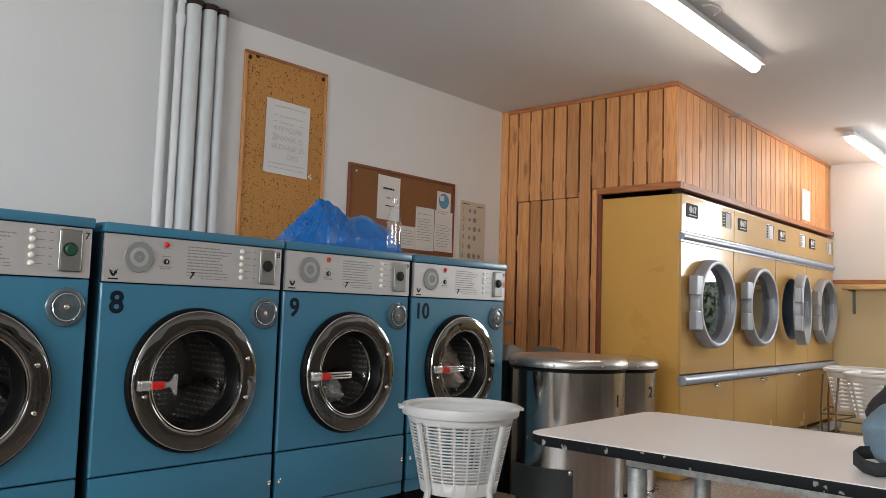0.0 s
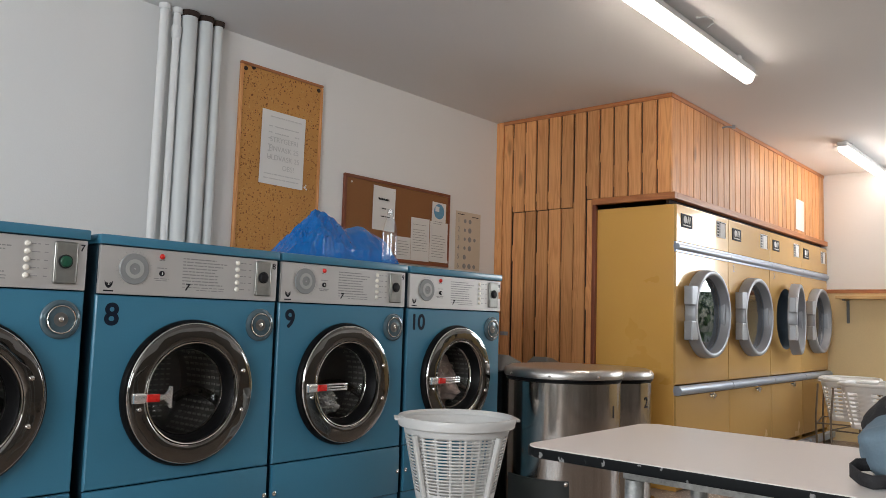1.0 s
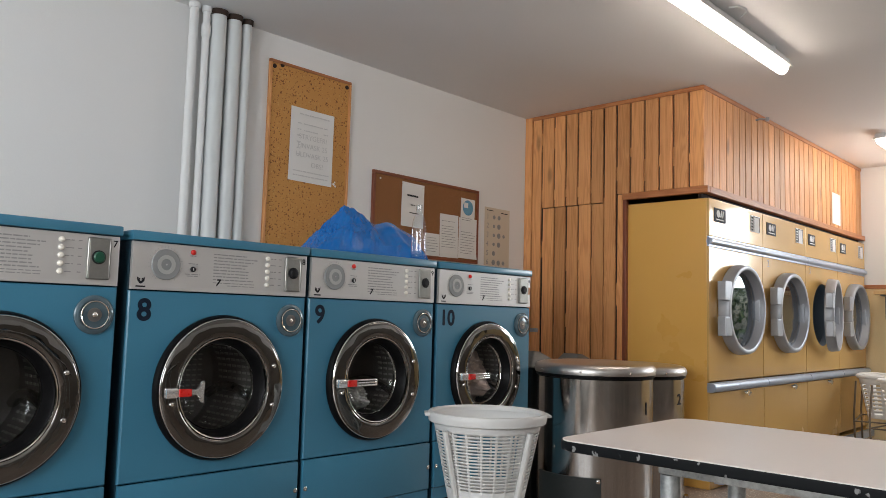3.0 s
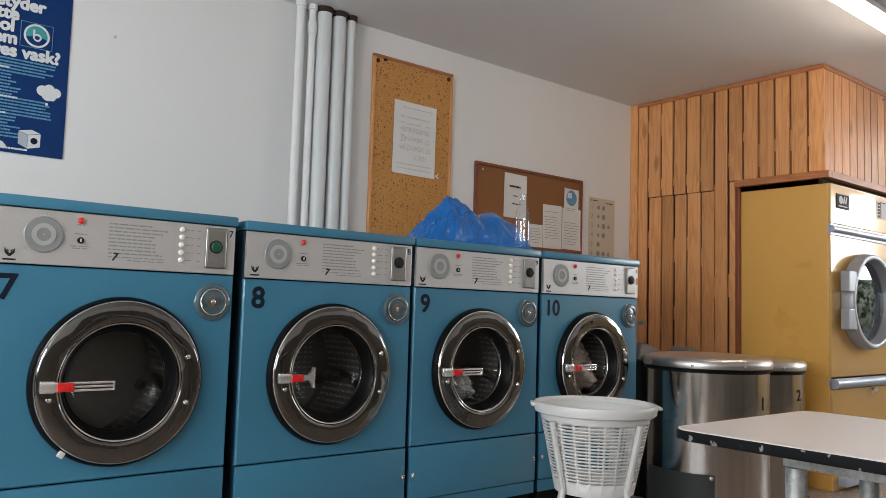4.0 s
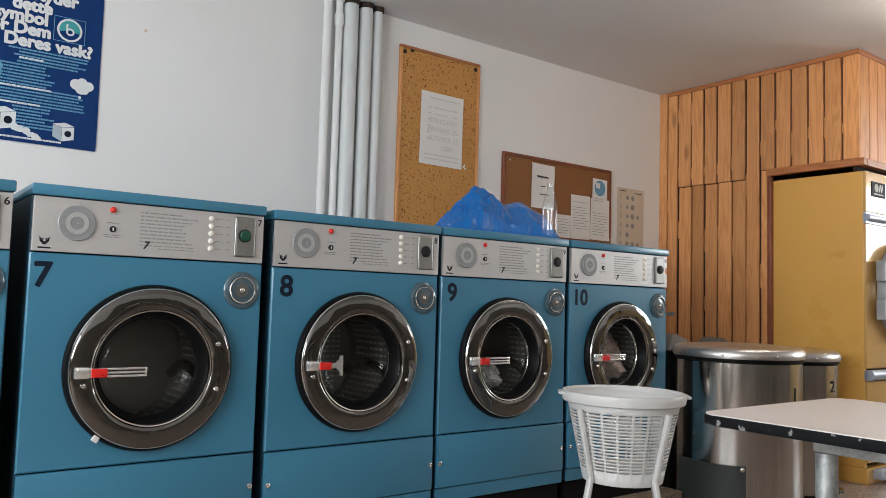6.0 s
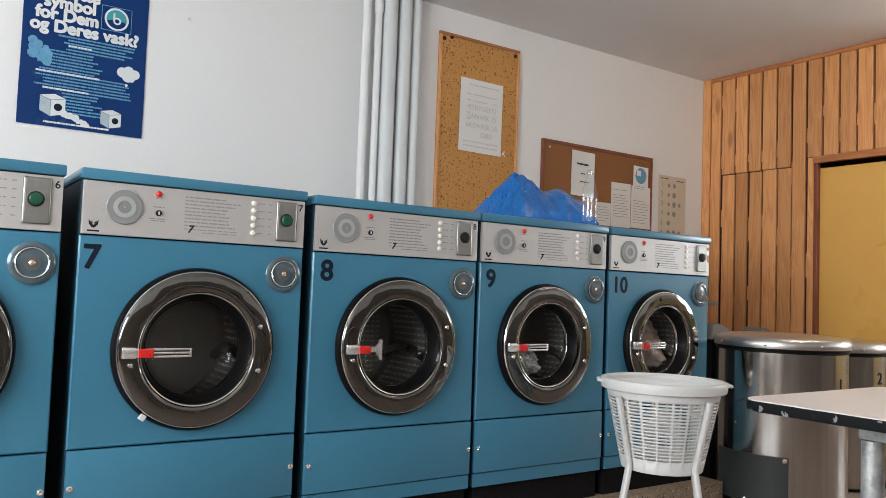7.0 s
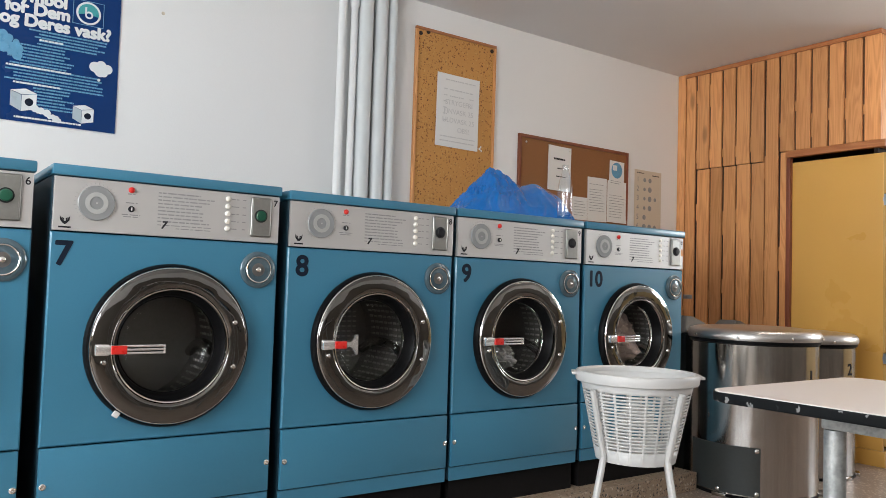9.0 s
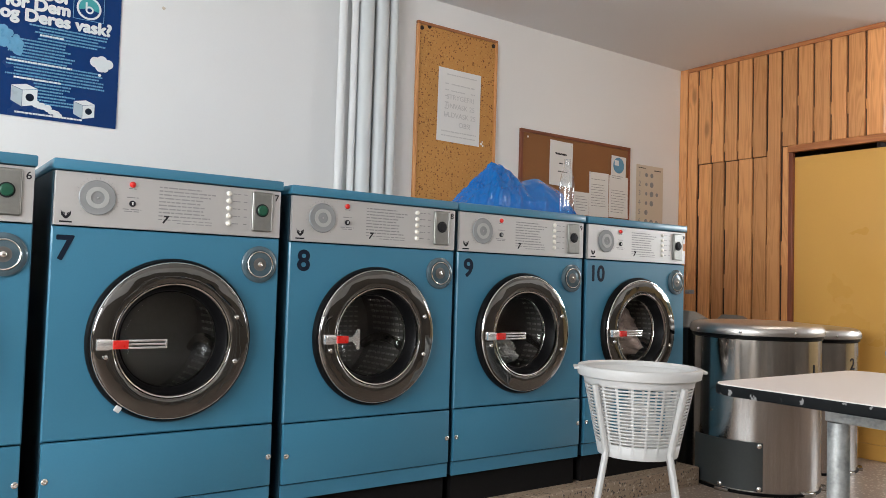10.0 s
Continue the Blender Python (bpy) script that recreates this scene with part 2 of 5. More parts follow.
M["hatch_ring"] = mat("smoked_clear_plastic", (0.075, 0.125, 0.155), 0.2, 0.2, 0.1, 20, 90, 0.01, coat=0.5)
M["lens"] = mat("grey_plastic_disc", (0.12, 0.115, 0.11), 0.3, 0.2, 0.2, 20, 90, 0.02)
M["dial"] = mat("grey_dial_plastic", (0.235, 0.245, 0.25), 0.45, 0.0, 0.06, 20, 90, 0.01, coat=0.4)
M["dial_light"] = mat("light_dial_ring", (0.38, 0.385, 0.38), 0.5, 0.0, 0.05, 20, 90, 0.01)
M["red"] = mat("red_plastic", (0.62, 0.02, 0.015), 0.3, 0, 0.06, 20, 90, 0.01)
M["orange"] = mat("faded_orange_film", (0.62, 0.25, 0.08), 0.5, 0, 0.1, 20, 90, 0)
M["green"] = mat("green_button", (0.006, 0.075, 0.04), 0.35, 0, 0.1, 20, 90, 0.01)
M["white_plastic"] = mat("white_plastic", (0.64, 0.64, 0.63), 0.38, 0, 0.03, 6, 90, 0.015)
M["button"] = mat("ivory_button", (0.80, 0.77, 0.70), 0.3, 0, 0.03, 20, 90, 0.01)
M["yellow"] = mat("mustard_enamel", (0.70, 0.395, 0.095), 0.3, 0, 0.05, 2, 130, 0.02, coat=0.25)
M["yellow_front"] = mat("glossy_mustard_front", (0.61, 0.37, 0.125), 0.24, 0.1, 0.06, 2.5, 130, 0.008, coat=0.5, spec=0.15)
M["yellow_front"].node_tree.nodes["Principled BSDF"].inputs["Coat IOR"].default_value = 1.65
M["alu"] = mat("cast_aluminium", (0.36, 0.38, 0.41), 0.4, 0.35, 0.06, 8, 120, 0.03)
M["drum_grey"] = mat("dull_blue_grey_drum", (0.20, 0.245, 0.29), 0.5, 0.3, 0.15, 8, 90, 0.02)
M["alu_bar"] = mat("pale_aluminium_bar", (0.44, 0.50, 0.60), 0.35, 0.35, 0.05, 5, 120, 0.02)
M["galv"] = mat("galvanised_steel", (0.40, 0.42, 0.42), 0.45, 0.6, 0.5, 26, 120, 0.08)
M["laminate"] = mat("pale_laminate", (0.79, 0.74, 0.71), 0.38, 0, 0.025, 3, 180, 0.01)
M["edging"] = speckle("worn_black_edging", (0.007, 0.008, 0.009), [(0.04, 0.042, 0.045), (0.2, 0.2, 0.2)], 60, 0.5, 0.1)
M["edging"].node_tree.nodes["Principled BSDF"].inputs["Specular IOR Level"].default_value = 0.08
M["cork"] = speckle("speckled_cork", (0.55, 0.265, 0.075), [(0.20, 0.08, 0.025), (0.58, 0.33, 0.11), (0.2, 0.08, 0.025)], 70, 0.85, 0.22, 0, 0.2)
M["cork_brown"] = speckle("brown_cork", (0.27, 0.115, 0.04), [(0.33, 0.15, 0.055), (0.2, 0.08, 0.03)], 150, 0.85, 0.4, 0, 0.15)
M["paper"] = mat("paper", (0.76, 0.75, 0.73), 0.7, 0, 0.02, 5, 120, 0.02)
M["paper_old"] = mat("yellowed_paper", (0.62, 0.54, 0.43), 0.7, 0, 0.04, 5, 120, 0.02)
M["poster"] = mat("navy_poster_gloss", (0.004, 0.035, 0.15), 0.25, 0, 0.08, 5, 120, 0.01, spec=0.25)
M["poster_teal"] = mat("teal_print", (0.05, 0.34, 0.36), 0.3, 0, 0.05, 9, 90, 0)
M["poster_mid"] = mat("pale_blue_print", (0.12, 0.33, 0.52), 0.3, 0, 0.15, 40, 90, 0)
M["poster_pale"] = mat("pale_grey_print", (0.42, 0.5, 0.55), 0.3, 0, 0.05, 9, 90, 0)
M["poster_white"] = mat("white_print", (0.72, 0.75, 0.76), 0.3, 0, 0.03, 9, 90, 0)
M["bag"] = mat("blue_woven_polythene", (0.0, 0.15, 0.52), 0.2, 0, 0.12, 9, 260, 0.03, spec=0.5)
M["pipe"] = mat("painted_pipe", (0.66, 0.69, 0.695), 0.4, 0, 0.03, 5, 60, 0.02)
M["pipe_white"] = mat("white_painted_pipe", (0.78, 0.79, 0.79), 0.4, 0, 0.03, 5, 60, 0.05)
M["grey_cap"] = mat("grey_cast_cap", (0.16, 0.165, 0.165), 0.5, 0.3, 0.15, 8, 90, 0.05)
M["dark_plate"] = mat("dark_grey_plate", (0.05, 0.058, 0.058), 0.45, 0.2, 0.12, 5, 90, 0.02)
M["fabric_grey"] = mat("slate_blue_fabric", (0.13, 0.19, 0.24), 0.85, 0, 0.12, 8, 220, 0.12)
M["fabric_black"] = mat("black_webbing", (0.015, 0.015, 0.017), 0.8, 0, 0.2, 12, 220, 0.15)
M["cloth_pink"] = mat("pale_laundry", (0.68, 0.55, 0.5), 0.9, 0, 0.3, 14, 120, 0.2)
M["cloth_white"] = mat("white_laundry", (0.6, 0.6, 0.6), 0.9, 0, 0.1, 14, 120, 0.2)
M["pale_wood"] = wood("pale_shelf_wood", (0.66, 0.44, 0.2), (0.5, 0.29, 0.12), "Y")
# lighter copy of the white plastic: window light put into the trolley colour
M["white_lit"] = mat("lit_white_plastic", (0.80, 0.79, 0.77), 0.4, 0, 0.03, 6, 90, 0.015)
M["leg_metal"] = mat("worn_brown_tube", (0.20, 0.16, 0.12), 0.4, 0.6, 0.25, 14, 90, 0.02)
M["brown_gap"] = mat("brown_groove", (0.15, 0.075, 0.035), 0.8, 0, 0.2)
M["lamp_body"] = mat("lamp_housing", (0.7, 0.7, 0.69), 0.4, 0, 0.03, 5, 90, 0.01)
M["tube"] = glow("lamp_diffuser", (1.0, 0.89, 0.78), 21.5)
M["leaf"] = mat("foliage", (0.12, 0.19, 0.06), 0.6, 0, 0.4, 3, 30, 0, obj_random=0.0)
M["asphalt"] = mat("paving", (0.2, 0.2, 0.195), 0.85, 0, 0.2, 2, 60, 0.1)
M["frame"] = mat("white_window_frame", (0.7, 0.7, 0.69), 0.4, 0, 0.03, 5, 90, 0.01)


# ---- builders ----
def box(bm, x0, x1, y0, y1, z0, z1, bev=0.0, seg=2):
    r = bmesh.ops.create_cube(bm, size=1, matrix=Matrix.LocRotScale(
        ((x0 + x1) / 2, (y0 + y1) / 2, (z0 + z1) / 2), None, (abs(x1 - x0), abs(y1 - y0), abs(z1 - z0))))
    if bev:
        es = list({e for v in r["verts"] for e in v.link_edges})
        bmesh.ops.bevel(bm, geom=es, offset=bev, segments=seg, profile=0.6, affect="EDGES")
    return bm


def block(x0, x1, y0, y1, z0, z1, bev=0.0, seg=2):
    return box(bmesh.new(), x0, x1, y0, y1, z0, z1, bev, seg)


def lathe(bm, profile, segs=32, m=Matrix(), cap0=False, cap1=False, a0=0.0, a1=360.0):
    """Turns (radius, height) pairs about z, then places them by m."""
    full = abs(a1 - a0) > 359.9
    cnt = segs if full else segs + 1
    rings = []
    for r, h in profile:
        rings.append([bm.verts.new(m @ Vector((r * math.cos(radians(a0 + (a1 - a0) * i / segs)),
                                               r * math.sin(radians(a0 + (a1 - a0) * i / segs)), h))) for i in range(cnt)])
    for a, b in zip(rings, rings[1:]):
        for i in range(segs):
            j = (i + 1) % cnt
            bm.faces.new((a[i], a[j], b[j], b[i]))
    if cap0:
        bm.faces.new(rings[0][::-1])
    if cap1:
        bm.faces.new(rings[-1])
    return bm


FACE = Matrix.Rotation(radians(90), 4, "X")  # z of a turned shape comes to point to -y


def disc(bm, x, y, z, prof, segs=32):
    return lathe(bm, prof, segs, Matrix.Translation((x, y, z)) @ FACE, False, True)


def tube(bm, pts, r, segs=10, caps=True):
    pts = [Vector(p) for p in pts]
    rings = []
    for i, p in enumerate(pts):
        d = (pts[min(i + 1, len(pts) - 1)] - pts[max(i - 1, 0)]).normalized()
        up = Vector((0, 0, 1)) if abs(d.z) < 0.9 else Vector((1, 0, 0))
        a = d.cross(up).normalized()
        b = d.cross(a)
        rings.append([bm.verts.new(p + a * r * math.cos(2 * math.pi * k / segs) + b * r * math.sin(2 * math.pi * k / segs)) for k in range(segs)])
    for a, b in zip(rings, rings[1:]):
        for k in range(segs):
            bm.faces.new((a[k], a[(k + 1) % segs], b[(k + 1) % segs], b[k]))
    if caps:
        bm.faces.new(rings[0][::-1])
        bm.faces.new(rings[-1])
    return bm


MESHES = {}


def part(name, bm, material, parent=None, label="", smooth=False, key=None):
    """Links a bmesh as one mesh object, under a thing or a part. key: shares the mesh between alike parts."""
    if key and key in MESHES:
        me = MESHES[key]
    else:
        if callable(bm):
            bm = bm()
        bmesh.ops.recalc_face_normals(bm, faces=bm.faces)
        me = bpy.data.meshes.new(name)
        bm.to_mesh(me)
        bm.free()
        me.materials.append(M[material])
        if smooth:
            me.polygons.foreach_set("use_smooth", [True] * len(me.polygons))
            me.set_sharp_from_angle(angle=radians(40))
        if key:
            MESHES[key] = me
    ob = new(name, me)
    if parent:
        ob.parent = parent
    if label:
        ob["label"] = label
    return ob


def thing(name, place, label, category, group="", kind="", rz=0.0):
    ob = new(name)
    ob.empty_display_size = 0.1
    ob.matrix_basis = pose(*place, 0, 0, rz)
    return tagged(ob, label, category, group, kind)


def structure(name, bm, material, label, smooth=False):
    return tagged(part(name, bm, material, None, label, smooth), label, "", "", "structure")


def lettering(name, text, size, m, material, parent, bold=0.0, shear=0.0, align="CENTER", label=""):
    """Flat raised letters in the built-in font, at the pose m."""
    cu = bpy.data.curves.new(name, "FONT")
    cu.body, cu.size, cu.shear, cu.extrude = text, size, shear, 0.0003
    cu.align_x, cu.align_y = align, "CENTER"
    tmp = bpy.data.objects.new(name, cu)
    me = bpy.data.meshes.new_from_object(tmp)
    bpy.data.objects.remove(tmp)
    if bold:
        bm = bmesh.new()
        for k, (dx, dy) in enumerate(((0, 0), (bold, 0), (-bold, 0), (0, bold), (0, -bold), (bold * 0.7, bold * 0.7), (-bold * 0.7, bold * 0.7), (bold * 0.7, -bold * 0.7), (-bold * 0.7, -bold * 0.7))):
            n0 = len(bm.verts)
            bm.from_mesh(me)
            bm.verts.ensure_lookup_table()
            for v in bm.verts[n0:]:
                v.co += Vector((dx, dy, 0.00004 * k))
        bm.to_mesh(me)
        bm.free()
    me.materials.clear()
    me.materials.append(M[material])
    ob = new(name, me)
    ob.parent = parent
    ob.matrix_basis = m
    if label:
        ob["label"] = label
    return ob


def upright(x, y, z, rz=0):
    """A pose whose lettering stands upright and faces -y."""
    return pose(x, y, z, 90, 0, rz)


def bars(rows, thick, y, parent, material="grey_print", name="print_line", depth=0.0006, gap=0.004, words=(0.008, 0.03)):
    """Rows of unreadable print: (x0, x1, z)."""
    bm = bmesh.new()
    for x0, x1, z in rows:
        x = x0
        while x < x1 - 0.002:
            w = min(random.uniform(*words), x1 - x)
            box(bm, x, x + w, y - depth, y + 0.0002, z - thick / 2, z + thick / 2)
            x += w + gap
    return tagged(part(name, bm, material, parent), kind="stuff")


def panel_with_hole(x0, x1, z0, z1, cx, cz, r, y, depth, n=48):
    """A sheet in the x-z plane at y with a round hole and folded edges."""
    bm = bmesh.new()
    angs = sorted({2 * math.pi * i / n for i in range(n)} | {math.atan2(z - cz, x - cx) % (2 * math.pi) for x in (x0, x1) for z in (z0, z1)})
    ins, mids, outs, ins2, outs2 = [], [], [], [], []
    for a in angs:
        c, s = math.cos(a), math.sin(a)
        k = min([((x1 - cx) if c > 0 else (x0 - cx)) / c if abs(c) > 1e-9 else 9, ((z1 - cz) if s > 0 else (z0 - cz)) / s if abs(s) > 1e-9 else 9])
        ins.append(bm.verts.new((cx + r * c, y, cz + r * s)))
        mids.append(bm.verts.new((min(max(cx + k * c, x0 + 0.004), x1 - 0.004), y, min(max(cz + k * s, z0 + 0.004), z1 - 0.004))))
        outs.append(bm.verts.new((cx + k * c, y + 0.004, cz + k * s)))
        ins2.append(bm.verts.new((cx + r * c, y + depth, cz + r * s)))
        outs2.append(bm.verts.new((cx + k * c, y + depth, cz + k * s)))
    m = len(angs)
    for i in range(m):
        j = (i + 1) % m
        bm.faces.new((ins[i], mids[i], mids[j], ins[j]))
        bm.faces.new((mids[i], outs[i], outs[j], mids[j]))
        bm.faces.new((ins[i], ins[j], ins2[j], ins2[i]))
        bm.faces.new((outs[j], outs[i], outs2[i], outs2[j]))
    return bm


# ---- the room ----
T = 0.2
structure("floor", block(ROOM_W - T, ROOM_E + T, ROOM_S - T, ROOM_N + T, -0.15, 0.0), "floor", "beige speckled terrazzo floor")
structure("ceiling", block(ROOM_W - T, ROOM_E + T, ROOM_S - T, ROOM_N + T, CEIL, CEIL + 0.2), "ceiling", "pale painted plaster ceiling")
structure("wall_north", block(ROOM_W - T, ROOM_E + T, ROOM_N, ROOM_N + T, 0, CEIL), "wall", "smooth white painted wall behind the washers")


def wall_with_opening(axis, at, thick, a0, a1, o0, o1, z0, z1):
    """A wall along an axis, with one window opening through it."""
    bm = bmesh.new()
    for p0, p1, q0, q1 in ((a0, o0, 0, CEIL), (o1, a1, 0, CEIL), (o0, o1, 0, z0), (o0, o1, z1, CEIL)):
        if axis == "x":
            box(bm, p0, p1, at, at + thick, q0, q1)
        else:
            box(bm, at, at + thick, p0, p1, q0, q1)
    return bm


def glazing(name, axis, at, o0, o1, z0, z1, panes):
    """A frame with mullions and real panes in an opening."""
    root = tagged(new(name), "white-framed window with clear panes", "", "", "structure")
    f, d = 0.05, 0.06
    bm = bmesh.new()
    w = (o1 - o0) / panes

    def bar(p0, p1, q0, q1):
        if axis == "x":
            box(bm, p0, p1, at - d / 2, at + d / 2, q0, q1, 0.006)
        else:
            box(bm, at - d / 2, at + d / 2, p0, p1, q0, q1, 0.006)
    bar(o0, o1, z0, z0 + f)
    bar(o0, o1, z1 - f, z1)
    for i in range(panes + 1):
        c = min(max(o0 + w * i, o0 + f / 2), o1 - f / 2)
        bar(c - f / 2, c + f / 2, z0 + f, z1 - f)
    part("window_frame", bm, "frame", root)
    for i in range(panes):
        a, b = o0 + w * i + f / 2, o0 + w * (i + 1) - f / 2
        if axis == "x":
            p = part("pane", block(a, b, at - 0.004, at + 0.004, z0 + f, z1 - f), "pane", root)
        else:
            p = part("pane", block(at - 0.004, at + 0.004, a, b, z0 + f, z1 - f), "pane", root)
        p.visible_shadow = False
    return root


EW = (-3.3, -1.32, 0.78, 2.25)
WW = (-3.3, -0.2, 0.6, 2.36)
structure("wall_south", block(ROOM_W - T, ROOM_E + T, ROOM_S - T, ROOM_S, 1.378, CEIL), "wall", "white painted upper part of the long wall")
# never in view; its added dark tone only shapes the chrome reflections
structure("wall_south_lower", block(ROOM_W - T, ROOM_E + T, ROOM_S - T, ROOM_S, 0, 1.378), "taupe", "unseen lower part of the long wall, taupe to darken reflections")
structure("wall_west", wall_with_opening("y", ROOM_W - T, T, ROOM_S, ROOM_N, *WW), "wall", "white painted end wall with a window")
glazing("window_1", "y", ROOM_W - 0.1, *WW, 3)
glazing("window_2", "y", ROOM_E + 0.1, *EW, 2)

RAIL_Z = 1.378
bm = bmesh.new()
for p0, p1, q0, q1 in ((ROOM_S, EW[0], RAIL_Z, CEIL), (EW[1], ROOM_N, RAIL_Z, CEIL), (EW[0], EW[1], EW[3], CEIL)):
    box(bm, ROOM_E, ROOM_E + T, p0, p1, q0, q1)
structure("wall_east", bm, "wall", "end wall, white above the wooden rail")
bm = bmesh.new()
for p0, p1, q0, q1 in ((ROOM_S, EW[0], 0, RAIL_Z), (EW[1], ROOM_N, 0, RAIL_Z), (EW[0], EW[1], 0, EW[2])):
    box(bm, ROOM_E, ROOM_E + T, p0, p1, q0, q1)
structure("wall_east_lower", bm, "ochre", "ochre painted lower part of the end wall")
bm = bmesh.new()
box(bm, ROOM_E - 0.016, ROOM_E + 0.001, EW[1], SOFF_Y + 0.1, RAIL_Z - 0.018, RAIL_Z + 0.018, 0.005)
structure("trim_rail", bm, "wood_y", "brown wooden rail along the end wall")

# outside, seen in reflections only
structure("ground", block(-60, 80, -60, 60, -0.5, -0.16), "asphalt", "grey paved ground outside the windows")


def hedge(name, x0, x1, y0, y1, z1, count, label):
    bm = bmesh.new()
    for _ in range(count):
        c = Vector((random.uniform(x0, x1), random.uniform(y0, y1), random.random() ** 0.8 * z1 - 0.1))
        c.z *= 0.85 + 0.25 * noise.noise(c * 0.9)
        a = Vector((random.gauss(0, 1), random.gauss(0, 1), random.gauss(0, 1))).normalized() * random.uniform(0.05, 0.11)
        b = a.orthogonal().normalized() * random.uniform(0.03, 0.06)
        bm.faces.new([bm.verts.new(c + v) for v in (-a, b, a, -b)])
    return tagged(part(name, bm, "leaf"), label, "bushes", "", "stuff")


hedge("bushes", 10.5, 12.5, -7.5, 1.5, 2.7, 4200, "leafy green bushes outside the window")

# terrazzo step under the washers
structure("washer_plinth", block(ROOM_W + 0.01, 2.17, -0.06, ROOM_N - 0.005, 0.0, 0.085, 0.004), "plinth", "speckled brown terrazzo step under the washers")

# ---- wood-lined wall and the boxed-in soffit over the dryers ----
side = structure("wood_panelling", block(WOOD_X + 0.018, WOOD_X + 0.03, 0.275, ROOM_N - 0.002, 0.002, CEIL - 0.004), "gap", "dark backing board behind upright pine planks")
soff = structure("wood_soffit", block(WOOD_X + 0.018, ROOM_E - 0.004, SOFF_Y + 0.012, 0.275, 1.848, CEIL - 0.004), "brown_gap", "boxed-in soffit over the dryers, lined with pine planks")


def plank(parent, axis, a, b, z0, z1, at):
    """One upright board with eased edges; axis y: on the side, x: along the front."""
    w = 0.018 + random.uniform(-0.0015, 0.0015)
    if axis == "y":
        bm = block(at, at + w, a, b, z0, z1, 0.0025, 1)
        z = z0 + random.uniform(0.0, 0.25)
        while z < z1 - 0.12:  # the tongue closes the groove over part of its length
            run = min(random.uniform(0.05, 0.16), z1 - z)
            box(bm, at + 0.005, at + 0.012, b, b + 0.009, z, z + run)
            z += run + random.uniform(0.25, 0.8)
    else:
        bm = block(a, b, at, at + w, z0, z1, 0.0025, 1)
    return part("plank", bm, "wood", parent)


edges = [1.04, 0.952, 0.845, 0.744, 0.642, 0.536, 0.431, 0.332, 0.2275, 0.123, 0.0195, -0.081, -0.187, SOFF_Y]
HATCH = 1.801
for i, (hi, lo) in enumerate(zip(edges, edges[1:])):
    g = random.uniform(0.007, 0.011)
    a, b = lo + (0.0 if lo == SOFF_Y else g), hi - g * 0.5
    if i in (0, 6):
        plank(side, "y", a, b, 0.01, CEIL - 0.03, WOOD_X)
    elif i < 6:
        plank(side, "y", a, b, HATCH + 0.002, CEIL - 0.03, WOOD_X)
        plank(side, "y", a - 0.008, b - 0.008, 0.01, HATCH - 0.002 - 0.002 * (i % 2), WOOD_X + random.uniform(-0.002, 0.003))
    else:
        plank(soff, "y", a, b, 1.85, CEIL - 0.03, WOOD_X)
plank(side, "y", 0.283, 0.324, 0.01, 1.845, WOOD_X)
x = WOOD_X
nxt = 3.634
while x < ROOM_E - 0.03:
    g = random.uniform(0.003, 0.005)
    plank(soff, "x", x + (0.019 if x == WOOD_X else g), min(nxt - g, ROOM_E - 0.004), 1.85, CEIL - 0.03, SOFF_Y)
    x, nxt = nxt, nxt + random.uniform(0.1015, 0.1095)
part("corner_post", block(WOOD_X - 0.004, WOOD_X + 0.03, 1.043, ROOM_N - 0.002, 0.005, CEIL - 0.002, 0.004), "wood", side, "narrow corner casing")
part("ceiling_strip", block(WOOD_X - 0.006, WOOD_X + 0.02, SOFF_Y - 0.006, 1.041, CEIL - 0.03, CEIL - 0.002, 0.003), "wood_y", side, "ceiling strip")
part("ceiling_strip", block(WOOD_X + 0.021, ROOM_E - 0.004, SOFF_Y - 0.006, SOFF_Y + 0.02, CEIL - 0.03, CEIL - 0.002, 0.003), "wood_x", soff, "ceiling strip")
part("lower_ledge", block(WOOD_X - 0.012, WOOD_X + 0.03, SOFF_Y - 0.03, 0.283, 1.806, 1.848, 0.004), "wood_y", soff, "orange pine ledge")
part("lower_ledge", block(WOOD_X + 0.031, ROOM_E - 0.003, SOFF_Y - 0.03, SOFF_Y + 0.02, 1.806, 1.848, 0.004), "wood_x", soff, "orange pine ledge")
part("side_casing", block(WOOD_X - 0.004, WOOD_X + 0.028, 0.256, 0.281, 0.004, 1.805, 0.003), "wood_red", side, "red-brown upright casing beside the dryer")
bm = block(-0.004, 0.0, -0.035, 0.035, -0.014, 0.014, 0.002)
box(bm, -0.014, -0.004, -0.006, 0.03, -0.006, 0.006, 0.002)
latch = part("latch", bm, "alu", None)
latch.matrix_basis = pose(WOOD_X - 0.002, 1.0, 0.918)
latch.parent = side
bm = tube(bmesh.new(), [(0, 0, 0), (0, -0.03, 0.004), (0.0, -0.075, -0.006)], 0.007)
lathe(bm, [(0.013, -0.012), (0.013, 0.012)], 12, pose(0, -0.08, -0.006), True, True)
hook = tagged(part("wall_hook", bm, "alu", None, "", True), "small metal hook on the pine soffit", "hook")
hook.matrix_basis = pose(4.34, SOFF_Y - 0.001, 2.435)
pn = tagged(part("paper_notice", block(-0.11, 0.11, -0.002, 0, -0.135, 0.135), "paper"), "blank white paper pinned on the pine soffit", "notice")
pn.matrix_basis = pose(6.10, SOFF_Y - 0.003, 2.015, 0, 1)


